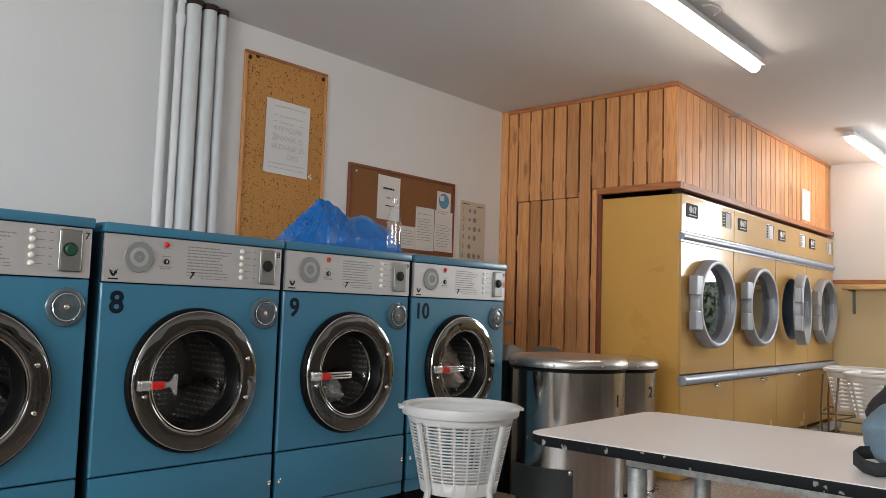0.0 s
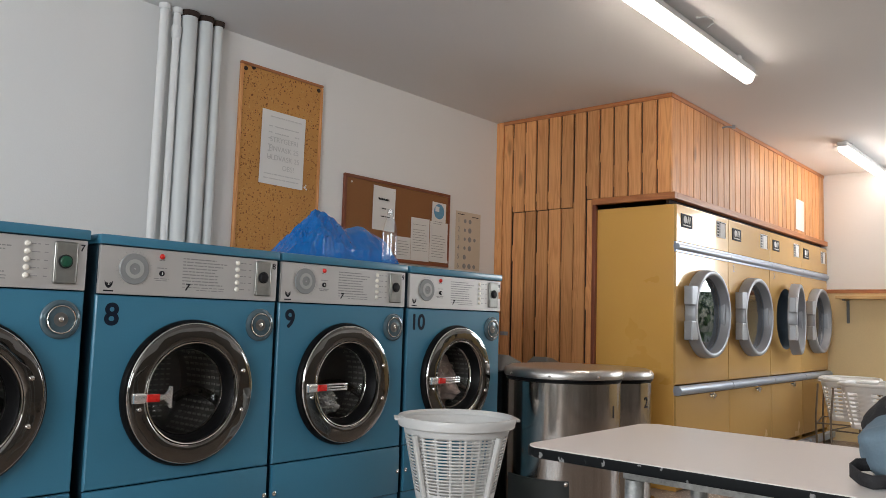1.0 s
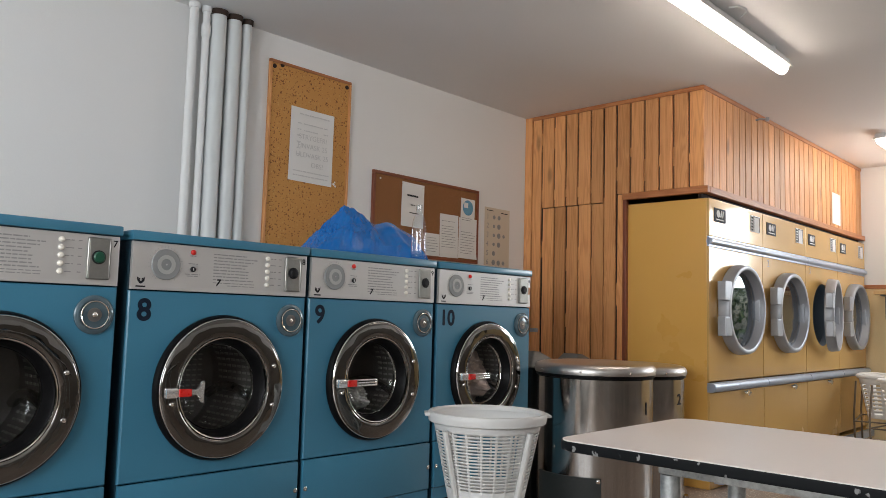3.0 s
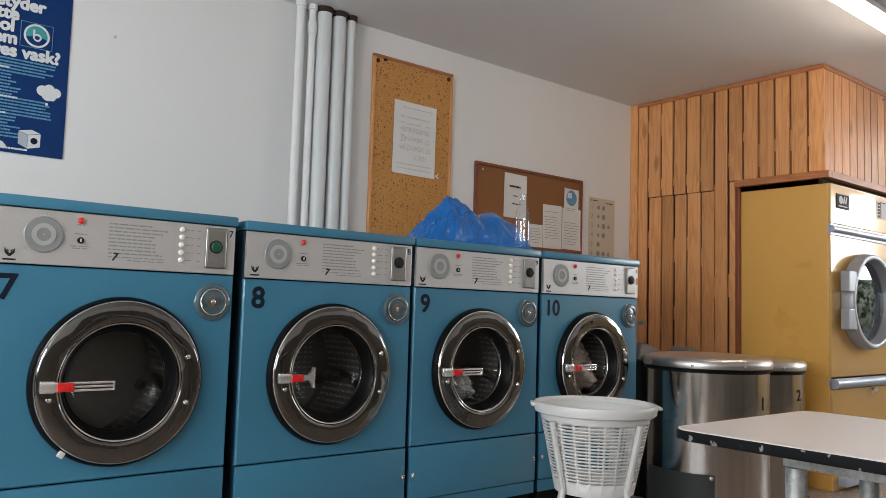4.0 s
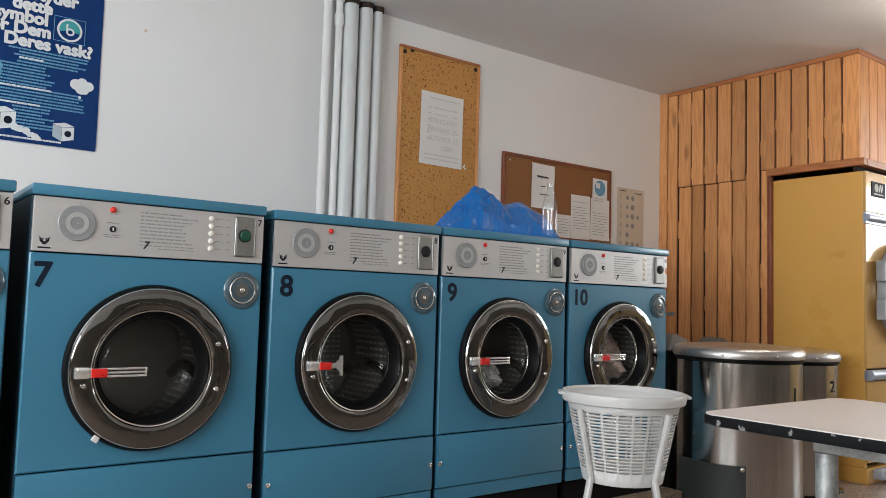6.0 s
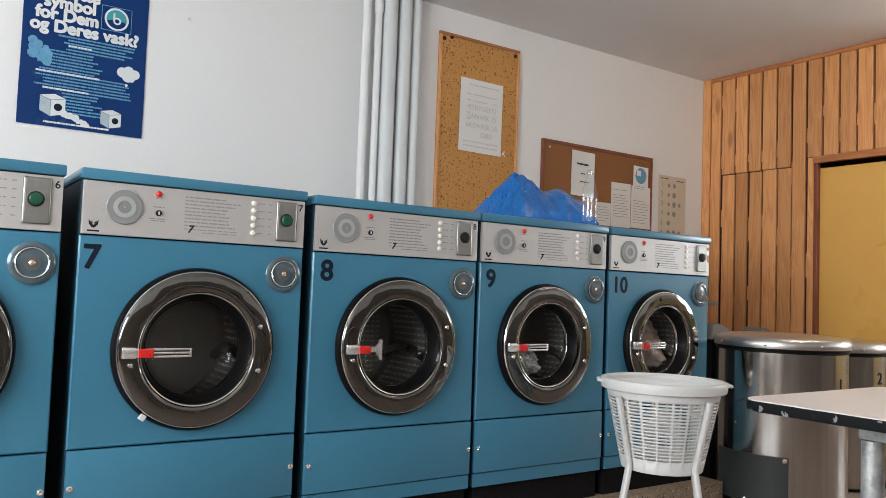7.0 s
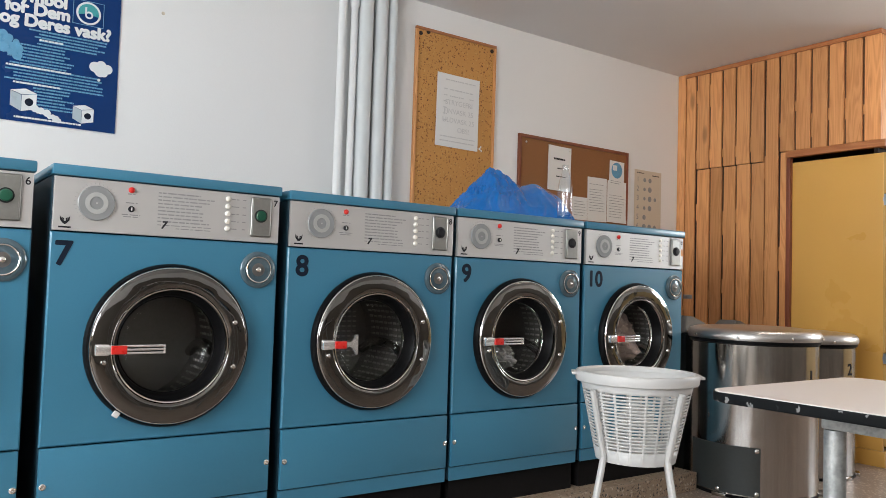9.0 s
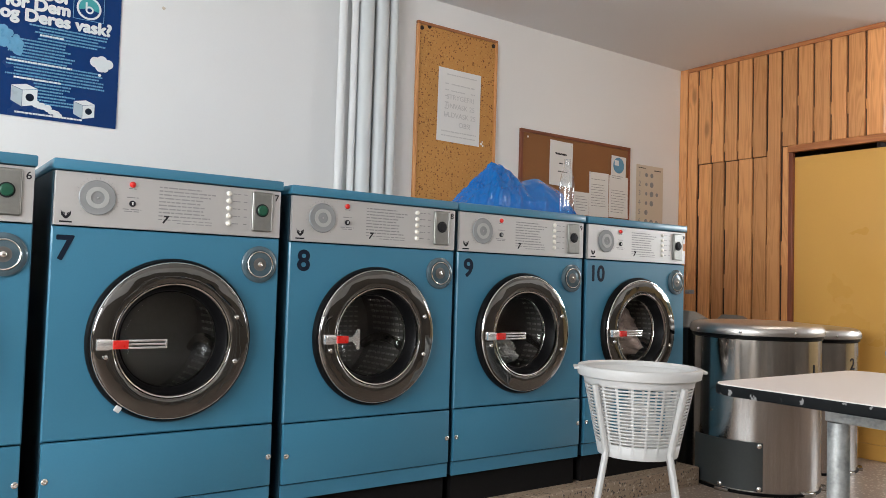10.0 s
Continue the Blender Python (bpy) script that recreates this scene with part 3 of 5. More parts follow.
# dark sheet added behind the ledge to paint the shade above the dryers
structure("soffit_gap_board", block(WOOD_X + 0.032, ROOM_E - 0.006, SOFF_Y + 0.03, SOFF_Y + 0.05, 1.78, 1.847), "gap", "dark sheet for the shade in the gap under the pine ledge")


# ---- washing machines ----
WASHER_L, WASHER_R, DOOR_X, DOOR_Z = 0.011, 0.687, 0.346, 0.736


def washer(number, x, handle="long", load=None):
    e, w = WASHER_L, WASHER_R
    label = "blue front-loading washer number %s and %s" % (number, {
        None: "empty drum", "pale": "pale laundry in the drum", "white": "dark drum with a white cloth"}[load])
    root = thing("washing_machine", (x, 0, 0.006 if number in ("6", "7") else 0.0), label, "washer", "row of washers")
    K = lambda s: "washer_" + s

    # sides, back and underside take the blue with painted shade
    part("side_panel", lambda: block(e, e + 0.012, 0.014, 0.82, 0.202, 1.207), "blue_shaded", root, "", False, K("side_a"))
    part("side_panel", lambda: block(w - 0.012, w, 0.014, 0.82, 0.202, 1.207), "blue_shaded", root, "", False, K("side_b"))
    part("back_panel", lambda: block(e + 0.012, w - 0.012, 0.80, 0.82, 0.202, 1.207), "blue_shaded", root, "", False, K("back"))
    part("floor_pan", lambda: block(e + 0.012, w - 0.012, 0.04, 0.8, 0.202, 0.212), "blue_shaded", root, "", False, K("pan"))
    part("toe_panel", lambda: block(e + 0.0125, w - 0.0125, 0.03, 0.034, 0.202, 0.42), "blue_shaded", root, "", False, K("toe"))
    part("base_strip", lambda: block(e + 0.001, w - 0.001, 0.004, 0.012, 0.2, 0.25, 0.002), "blue", root, "", False, K("strip"))
    # added black block: stands for the shaded void below the machine
    part("base_frame", lambda: block(e + 0.02, w + 0.0, 0.03, 0.78, 0.075, 0.201), "shadow_base", root, "black block for the shaded recess under the washer", False, K("base"))
    part("kick_panel", lambda: block(e + 0.002, w - 0.002, -0.003, 0.014, 0.254, 0.449, 0.004), "blue", root, "", True, K("kick"))
    part("front_panel", lambda: panel_with_hole(e, w, 0.453, 1.05, DOOR_X, DOOR_Z, 0.18, 0.0, 0.014), "blue", root, "", False, K("front"))
    part("top", lambda: block(e - 0.004, w + 0.004, -0.012, 0.825, 1.209, 1.24, 0.006), "blue", root, "", True, K("top"))
    cp = part("control_panel", lambda: block(e + 0.003, w - 0.002, -0.003, 0.012, 1.054, 1.206, 0.002), "silver", root, "brushed silver control panel", False, K("panel"))

    # dial, lamps and print on the panel
    dial = part("dial", lambda: disc(bmesh.new(), 0.125, -0.003, 1.137, [(0.05, 0), (0.05, 0.004), (0.048, 0.006), (0.031, 0.006), (0.0305, 0.0055), (0.0, 0.0055)], 40), "dial", cp, "grey programme dial", True, K("dial"))
    part("dial_knob", lambda: disc(disc(bmesh.new(), 0.125, -0.0084, 1.137, [(0.031, 0), (0.031, 0.002), (0.0185, 0.002), (0.0185, 0.0)], 32), 0.125, -0.0084, 1.137, [(0.0022, 0), (0.0022, 0.004), (0.0, 0.004)], 12), "dial_light", cp, "", True, K("dialknob"))

    def ticks():
        bm = bmesh.new()
        for i in range(26):
            a = radians(-55 + 290 * i / 25)
            m = Matrix.Translation((0.125 + 0.057 * math.cos(a), -0.0035, 1.137 + 0.057 * math.sin(a))) @ Matrix.Rotation(-a, 4, "Y")
            bmesh.ops.create_cube(bm, size=1, matrix=m @ Matrix.Diagonal((0.004 if i % 3 else 0.007, 0.0006, 0.001, 1)))
        return bm
    part("dial_scale", ticks, "dial_light", cp, "", False, K("ticks"))
    part("pilot_lamp", lambda: disc(bmesh.new(), 0.22, -0.003, 1.184, [(0.009, 0), (0.009, 0.003), (0.007, 0.007), (0.003, 0.009), (0, 0.0093)], 20), "red", cp, "red pilot lamp", True, K("lamp"))
    part("key_switch", lambda: disc(bmesh.new(), 0.221, -0.003, 1.128, [(0.009, 0), (0.009, 0.004), (0.008, 0.005), (0.0, 0.005)], 20), "ink", cp, "", True, K("key"))
    part("key_slot", lambda: block(0.2193, 0.2227, -0.0088, -0.003, 1.1235, 1.1325), "paper", cp, "", False, K("slot"))
    if K("print") not in MESHES:
        rows = [(0.297, 0.297 + random.uniform(0.125, 0.172), 1.184 - i * 0.0107) for i in range(9)]
        p = bars(rows, 0.0040, -0.0031, cp, gap=0.003)
        MESHES[K("print")] = p.data
        rows = [(0.205, 0.238, 1.146), (0.195, 0.247, 1.111), (0.2, 0.24, 1.105), (0.21, 0.231, 1.172), (0.352, 0.462, 1.079), (0.297, 0.464, 1.0875)]
        rows += [(0.524, 0.548, 1.1845 - 0.0235 * i) for i in range(5)] + [(0.56, 0.571, 1.1845 - 0.0235 * i) for i in range(5)]
        MESHES[K("print2")] = bars(rows, 0.0028, -0.0031, cp).data
    else:
        part("print_line", None, "grey_print", cp, "", False, K("print"))
        part("print_line", None, "grey_print", cp, "", False, K("print2"))
    lettering("capacity_figure", "7", 0.032, upright(0.315, -0.0032, 1.087), "ink", cp, 0.0012, 0.25)
    for i in range(5):
        part("button", lambda: disc(bmesh.new(), 0, 0, 0, [(0.0082, 0), (0.0082, 0.005), (0.005, 0.0085), (0.0, 0.009)], 18), "button", cp, "", True, K("button")).location = (0.511, -0.003, 1.1845 - 0.0235 * i)

    def emblem():
        bm = bmesh.new()
        for s in (-1, 1):
            vs = [(s * 0.0135, 0.012), (s * 0.012, -0.002), (s * 0.004, -0.011), (0, -0.012), (0, -0.004), (s * 0.006, 0.001)]
            bm.faces.new([bm.verts.new((0.045 + a, -0.0036, 1.084 + b)) for a, b in vs])
            bm.faces.new([bm.verts.new((0.045 + s * a, -0.0036, 1.084 + b)) for a, b in ((0.002, 0.004), (0.010, 0.008), (0.003, -0.002))])
        box(bm, 0.029, 0.061, -0.0036, -0.003, 1.0615, 1.066)
        return bm
    part("emblem", emblem, "ink", cp, "black winged emblem", False, K("emblem"))

    coin = part("coin_plate", lambda: block(0.586, 0.656, -0.011, -0.003, 1.071, 1.198, 0.006, 3), "coin_steel", cp, "steel coin plate with a push button", True, K("coin"))
    part("plate_inset", lambda: block(0.592, 0.65, -0.0125, -0.0105, 1.074, 1.191, 0.001), "coin_steel", coin, "", False, K("inset"))
    part("button_collar", lambda: disc(bmesh.new(), 0.618, -0.0125, 1.138, [(0.021, 0), (0.021, 0.004), (0.018, 0.005), (0.0, 0.005)], 24), "black", coin, "", True, K("collar"))
    part("push_button", lambda: disc(bmesh.new(), 0.618, -0.0125, 1.138, [(0.017, 0), (0.017, 0.008), (0.014, 0.011), (0.0, 0.012)], 24), "green" if number in ("6", "7") else "black", coin, "", True, K("push" + ("g" if number in ("6", "7") else "b")))
    lettering("sticker_number", number, 0.03 if len(number) < 2 else 0.022, upright(0.671 if len(number) < 2 else 0.668, -0.0032, 1.182), "ink", cp, 0.0004)
    lettering("machine_number", number, 0.096, upright({"7": 0.046, "10": 0.076}.get(number, 0.063), -0.0006, 0.987), "ink_navy", root, 0.0027, label="large black machine number")

    # soap lid
    lid = part("soap_lid", lambda: disc(bmesh.new(), 0.619, 0.0, 0.965, [(0.059, 0), (0.059, 0.006), (0.053, 0.011), (0.046, 0.012), (0.041, 0.008), (0.038, 0.009)], 40), "hatch_ring", root, "round grey soap hatch", True, K("soap"))
    part("disc", lambda: disc(bmesh.new(), 0.619, -0.006, 0.965, [(0.04, 0), (0.04, 0.002), (0.012, 0.0035), (0.0, 0.0035)], 32), "lens", lid, "", True, K("soapdisc"))
    part("inner_ring", lambda: lathe(bmesh.new(), [(0.0425, 0.008), (0.0425, 0.0135), (0.041, 0.0145), (0.039, 0.0135), (0.0385, 0.008)], 40, Matrix.Translation((0.619, 0, 0.965)) @ FACE), "chrome", lid, "", True, K("soapring"))
    part("screw", lambda: disc(bmesh.new(), 0.619, -0.009, 0.965, [(0.008, 0), (0.008, 0.004), (0.004, 0.007), (0, 0.0072)], 14), "chrome", lid, "", True, K("soapscrew"))

    # porthole door
    def at(bm, prof, n=64, capped=False):
        return lathe(bm, [(r * 0.962, h * 0.78 if h > 0 else h) for r, h in prof], n, Matrix.Translation((DOOR_X, 0, DOOR_Z)) @ FACE, False, capped)
    def pressed_ring():
        prof = [(0.2385, 0.022), (0.2388, 0.040), (0.2365, 0.0445), (0.2325, 0.0468), (0.227, 0.0482), (0.219, 0.0495), (0.209, 0.0503), (0.199, 0.0505), (0.190, 0.0500), (0.184, 0.0488), (0.180, 0.0465), (0.177, 0.042), (0.1755, 0.033), (0.175, 0.012)]
        bm = at(bmesh.new(), prof, 96)
        for v in bm.verts:
            q = Vector((v.co.x - DOOR_X, 0, v.co.z - DOOR_Z))
            if v.co.y < -0.036:
                v.co.y += 0.0018 * noise.noise(q * 15) + 0.0006 * noise.noise(q * 42)
        return bm
    door = part("door_ring", pressed_ring, "ring", root, "brown-tinged chrome door ring", True, K("ring"))
    if number in ("6", "7"):
        door.location = (0.005, 0.0, -0.007)
    part("outer_lip", lambda: at(bmesh.new(), [(0.2385, 0.034), (0.2412, 0.035), (0.2418, 0.039), (0.2405, 0.0415), (0.2385, 0.042)], 72), "chrome", door, "", True, K("outerlip"))
    part("outer_seal", lambda: at(bmesh.new(), [(0.251, -0.001), (0.253, 0.007), (0.2515, 0.02), (0.247, 0.03), (0.238, 0.033), (0.238, 0.006)], 72), "rubber", door, "", True, K("seal"))
    part("inner_seal", lambda: at(bmesh.new(), [(0.1715, 0.03), (0.166, 0.022), (0.162, 0.006), (0.157, -0.004), (0.153, -0.016), (0.150, -0.026), (0.1495, -0.034), (0.16, -0.042), (0.185, -0.042), (0.19, -0.002)], 64), "rubber", door, "", True, K("inner"))
    part("inner_lip", lambda: at(bmesh.new(), [(0.1765, 0.042), (0.1752, 0.046), (0.172, 0.045), (0.1705, 0.038), (0.1705, 0.022)], 64), "chrome", door, "", True, K("lip"))
    # thin chrome ring added to draw the glint along the glass edge
    part("glass_rim", lambda: at(bmesh.new(), [(0.1515, -0.024), (0.1505, -0.019), (0.1485, -0.018), (0.1465, -0.021), (0.146, -0.028)], 64), "chrome", door, "", True, K("grim"))
    g = part("glass", lambda: at(bmesh.new(), [(0.148, -0.024), (0.142, -0.04), (0.122, -0.058), (0.08, -0.068), (0.03, -0.074), (0.0, -0.075)], 48), "glass", door, "", True, K("glass"))
    g.visible_shadow = False
    part("drum", lambda: at(bmesh.new(), [(0.19, -0.044), (0.205, -0.05), (0.235, -0.08), (0.24, -0.1), (0.24, -0.42), (0.235, -0.435), (0.1, -0.44), (0.0, -0.45)], 56), "drum", root, "perforated steel drum", True, K("drum"))
    part("drum_mouth", lambda: at(bmesh.new(), [(0.168, -0.043), (0.174, -0.055), (0.182, -0.06), (0.189, -0.048)], 56), "steel", root, "", True, K("mouth"))

    def lifters():
        bm = bmesh.new()
        for k in range(3):
            a = radians(100 + 120 * k)
            pts = []
            for i in range(8):
                f = i / 7
                rr, aa = 0.217 - 0.02 * math.sin(math.pi * f), a + 0.22 * math.sin(3.0 * f)
                pts.append((DOOR_X + rr * math.cos(aa), 0.09 + 0.34 * f, DOOR_Z + rr * math.sin(aa)))
            tube(bm, pts, 0.018, 8)
        return bm
    part("drum_rib", lifters, "steel", root, "", True, K("ribs"))
    if number == "8":
        part("back_rib", tube(bmesh.new(), [(DOOR_X + 0.012 + 0.016 * math.sin(6.5 * f - 0.6) - 0.03 * f, 0.412, DOOR_Z + 0.15 - 0.31 * f) for f in [k / 14 for k in range(15)]], 0.010, 8), "steel_dark", root, "dark curved rib", True)
    def slots():
        bm = bmesh.new()
        for row in range(17 if number == "8" else 0):
            for col in range(-5, 8):
                lx, lz = col * 0.024, -0.175 + row * 0.02
                if math.hypot(lx, lz) < 0.2 and lx > 0.02 and lz < 0.1:
                    box(bm, DOOR_X + lx - 0.007, DOOR_X + lx + 0.007, 0.432, 0.446, DOOR_Z + lz - 0.003, DOOR_Z + lz + 0.003)
        for k in range(60):
            a = 2 * math.pi * k / 60
            for d in range(9 if number in ("7", "8") else 4):
                m = Matrix.Translation((DOOR_X, 0.11 + 0.034 * d, DOOR_Z)) @ Matrix.Rotation(-a, 4, "Y") @ Matrix.Translation((0.2295, 0, 0))
                bmesh.ops.create_cube(bm, size=1, matrix=m @ Matrix.Diagonal((0.003, 0.022, 0.008, 1)))
        return bm
    tagged(part("perforation", slots, "slot", root, "rows of punched slots", False, K("slots" + (number if number in ("7", "8") else ""))), kind="stuff")
    for bx, bz in ((0.533, 0.804), (0.533, 0.668), (0.154, 0.692)):
        part("bolt", lambda: disc(bmesh.new(), 0, 0, 0, [(0.009, 0), (0.009, 0.003), (0.006, 0.007), (0.0, 0.008)], 14), "chrome", door, "", True, K("bolt")).location = (bx, -0.0375, bz)
    for bx in (e + 0.014, w - 0.012):
        part("panel_screw", lambda: disc(bmesh.new(), 0, 0, 0, [(0.009, 0), (0.009, 0.002), (0.005, 0.004), (0.0, 0.002)], 14), "chrome", root, "", True, K("screw")).location = (bx, -0.003, 0.346)

    # lever across the glass
    hz, hy = 0.7285, 0.011
    lever = part("door_handle", lambda: box(block(0.128, 0.166, -0.066, -0.046, hz - 0.016, hz + 0.016, 0.004), 0.134, 0.2, -0.067, -0.06, hz - 0.013, hz + 0.013, 0.002), "lever", door, "chrome lever with a red grip plate", True, K("lever"))
    lever.location = (-0.001, hy, 0)
    part("red_plate", lambda: block(0.17, 0.212, -0.072, -0.066, hz - 0.0125, hz + 0.0125, 0.002), "red", lever, "", True, K("redplate"))
    if handle == "long":
        def rods():
            bm = block(0.2, 0.318, -0.066, -0.056, hz - 0.0135, hz - 0.007, 0.002)
            box(bm, 0.2, 0.318, -0.066, -0.056, hz - 0.003, hz + 0.003, 0.002)
            box(bm, 0.2, 0.318, -0.066, -0.056, hz + 0.007, hz + 0.0135, 0.002)
            box(bm, 0.199, 0.204, -0.065, -0.057, hz - 0.013, hz + 0.013)
            box(bm, 0.316, 0.321, -0.067, -0.055, hz - 0.0135, hz + 0.0135, 0.002)
            return bm
        part("lever_bar", rods, "lever", lever, "", True, K("rods"))
    else:
        def stub():
            bm = bmesh.new()
            vs = [(0.208, -0.010), (0.232, -0.006), (0.246, -0.020), (0.25, -0.034), (0.257, -0.034), (0.257, 0.034), (0.25, 0.034), (0.246, 0.020), (0.232, 0.008), (0.208, 0.010)]
            f = bm.faces.new([bm.verts.new((a, -0.068, hz + b)) for a, b in vs])
            r = bmesh.ops.extrude_face_region(bm, geom=[f])
            bmesh.ops.translate(bm, verts=[v for v in r["geom"] if isinstance(v, bmesh.types.BMVert)], vec=(0, 0.012, 0))
            return bm
        part("lever_bar", stub, "lever", lever, "broken-off lever end", False, K("stub"))
    return root


def laundry(x, cz, r, material, label, squash=0.8):
    bm = bmesh.new()
    bmesh.ops.create_icosphere(bm, subdivisions=5, radius=1)
    for v in bm.verts:
        p = v.co * 2.2 + Vector((x * 3, 0, 0))
        f = 1 + 0.35 * noise.noise(p) + 0.22 * abs(noise.noise(p * 2.3)) + 0.1 * noise.noise(p * 6)
        v.co = Vector((v.co.x * r * f, v.co.y * 0.13 * f, v.co.z * r * squash * f))
    ob = tagged(part("laundry", bm, material, None, "", True), label, "laundry")
    ob.matrix_basis = pose(x + DOOR_X, 0.2, cz)
    return ob


for k, (num, hd, ld) in enumerate((("6", "long", None), ("7", "long", None), ("8", "short", None), ("9", "long", "white"), ("10", "long", "pale"))):
    washer(num, (-1.405, -0.683, 0.03, 0.725, 1.427)[k], hd, ld)
laundry(1.427, 0.71, 0.15, "cloth_pink", "pale pinkish laundry inside a washer drum", 0.95)
laundry(0.725, 0.65, 0.075, "cloth_white", "small white cloth inside a washer drum", 0.8)
st10 = tagged(part("sticker", block(-0.0065, 0.0065, -0.0006, 0.0, -0.017, 0.017), "orange"), "small faded orange sticker on a washer panel", "sticker")
st10.matrix_basis = pose(1.427 + 0.6755, -0.0033, 1.135)
clip = tagged(part("tape_tab", block(-0.009, 0.009, -0.006, 0.006, -0.009, 0.009, 0.003), "white_plastic"), "small white tab stuck on the porthole seal", "tape")
clip.matrix_basis = pose(-0.481, -0.0235, 0.541, 0, 35)

# ---- on the washer tops ----
def crumpled_bag():
    """Two folded heaps of a thin sheet, the first one finely creased, the other smooth."""
    bm = bmesh.new()
    nx, ny = 84, 46
    x0, x1, y0, y1 = 0.952, 1.70, 0.16, 0.62
    ridge = ((x0, 0.0), (1.002, 0.05), (1.219, 0.246), (1.352, 0.19), (1.395, 0.176), (1.495, 0.2), (1.658, 0.146), (x1, 0.0))

    def height(px):
        for (a, ha), (b, hb) in zip(ridge, ridge[1:]):
            if a <= px <= b:
                return ha + (hb - ha) * (px - a) / (b - a)
        return 0.0
    fold = 1.352
    grid = {}
    for i in range(nx + 1):
        for j in range(ny + 1):
            px, py = x0 + (x1 - x0) * i / nx, y0 + (y1 - y0) * j / ny
            top = sum(height(px + d * 0.012) for d in (-1, 0, 1)) / 3
            h = top * max(0.0, 1 - abs((py - 0.40) / 0.25) ** 1.4)
            q = Vector((px, py, h * 0.6))
            rough = min(1, max(0.04, (fold + 0.04 - px) / 0.05))
            cr = 0.4 - abs(noise.noise(q * 15))
            cr2 = 0.4 - abs(noise.noise(q * 38 + Vector((3, 1, 0))))
            h += (0.034 * cr + 0.020 * cr2 + 0.010 * (0.3 - abs(noise.noise(q * 70)))) * rough * min(1, h * 12) + 0.008 * noise.noise(q * 5) * min(1, h * 9)
            edge = min(1, 8 * min(j / ny, 1 - j / ny))
            grid[i, j] = bm.verts.new((px + 0.5 * (py - 0.40) + 0.005 * noise.noise(q * 25), py + 0.008 * noise.noise(q * 25 + Vector((9, 9, 9))), 1.243 + max(0.0, h) * edge))
    for i in range(nx):
        for j in range(ny):
            f = [grid[i, j], grid[i + 1, j], grid[i + 1, j + 1], grid[i, j + 1]]
            if max(v.co.z for v in f) > 1.2475:
                bm.faces.new(f)
    bmesh.ops.delete(bm, geom=[v for v in bm.verts if not v.link_faces], context="VERTS")
    return bm


tagged(part("plastic_bag", crumpled_bag(), "bag", None, "", False), "crumpled bright blue woven polythene bag on a washer", "bag")
bt = thing("plastic_bottle", (1.421, 0.115, 1.2405), "clear plastic bottle with a little blue liquid", "bottle")
part("body", lathe(bmesh.new(), [(0.0, 0.0), (0.03, 0.0), (0.034, 0.006), (0.034, 0.07), (0.032, 0.09), (0.034, 0.11), (0.034, 0.15), (0.027, 0.19), (0.016, 0.225), (0.0135, 0.235), (0.0135, 0.25)], 32), "plastic_clear", bt, "", True).visible_shadow = False
part("liquid", lathe(bmesh.new(), [(0.0, 0.002), (0.03, 0.003), (0.032, 0.008), (0.032, 0.03), (0.0, 0.03)], 24), "liquid", bt, "pale blue liquid", True).visible_shadow = False
part("cap", lathe(bmesh.new(), [(0.0145, 0.236), (0.0155, 0.237), (0.0155, 0.258), (0.0, 0.26)], 20), "plastic_clear", bt, "", True).visible_shadow = False

# ---- on the wall above the washers ----
WY = ROOM_N
for px, pr, pm in ((0.763, 0.021, "pipe_white"), (0.830, 0.018, "pipe_white"), (0.897, 0.039, "pipe"), (0.986, 0.0355, "pipe"), (1.060, 0.0245, "pipe")):
    pp = thing("wall_pipe", (px, WY - 0.055, 0.086), "pale painted heating pipe up the white wall", "pipe", "pipes beside the cork board")
    part("pipe", lathe(bmesh.new(), [(pr, 0), (pr, 2.0), (pr * 1.02, 2.1), (pr, 2.2), (pr, CEIL - 0.0865)], 28, Matrix(), True, True), pm, pp, "", True)
    part("collar", lathe(bmesh.new(), [(pr + 0.001, CEIL - 0.114), (pr + 0.006, CEIL - 0.112), (pr + 0.007, CEIL - 0.087)], 24), "gap" if pm == "pipe" else pm, pp, "", True)
    if 0.8 < px < 0.85:
        part("joint", lathe(bmesh.new(), [(pr, 2.25), (pr + 0.005, 2.26), (pr + 0.006, 2.31), (pr, 2.32)], 24), pm, pp, "", True)


def board(name, x0, x1, z0, z1, face, frame_mat, fw, label, depth=0.02):
    root = thing(name, (x0, WY, z0), label, "notice board")
    w, h = x1 - x0, z1 - z0
    part("face", block(fw, w - fw, -depth * 0.6, -0.001, fw, h - fw), face, root)
    for a, b, c, d, mk in ((0, w, 0, fw, frame_mat + "_x"), (0, w, h - fw, h, frame_mat + "_x"), (0, fw, fw, h - fw, frame_mat), (w - fw, w, fw, h - fw, frame_mat)):
        part("frame_rail", block(a, b, -depth, -0.0005, c, d, 0.003), mk, root)
    return root


cb = board("cork_board", 1.235, 1.798, 1.27, 2.351, "cork", "wood", 0.016, "tall speckled cork board with a handwritten price list")
for k, (cx, cz, r) in enumerate(((0.462, 0.462, 0.008), (0.474, 0.452, 0.006), (0.47, 0.474, 0.005))):
    part("paint_fleck", disc(bmesh.new(), cx, -0.012, cz, [(r, 0), (r, 0.0005 + k * 0.0002), (0, 0.0006 + k * 0.0002)], 7), "paper", cb, "pale scrap of torn paper")
for cx, cz in ((0.03, 1.045), (0.08, 1.062), (0.532, 1.045)):
    part("pin", disc(bmesh.new(), cx, -0.012, cz, [(0.012, 0), (0.012, 0.004), (0.0, 0.007)], 14), "gap", cb, "dark fixing screw", True)


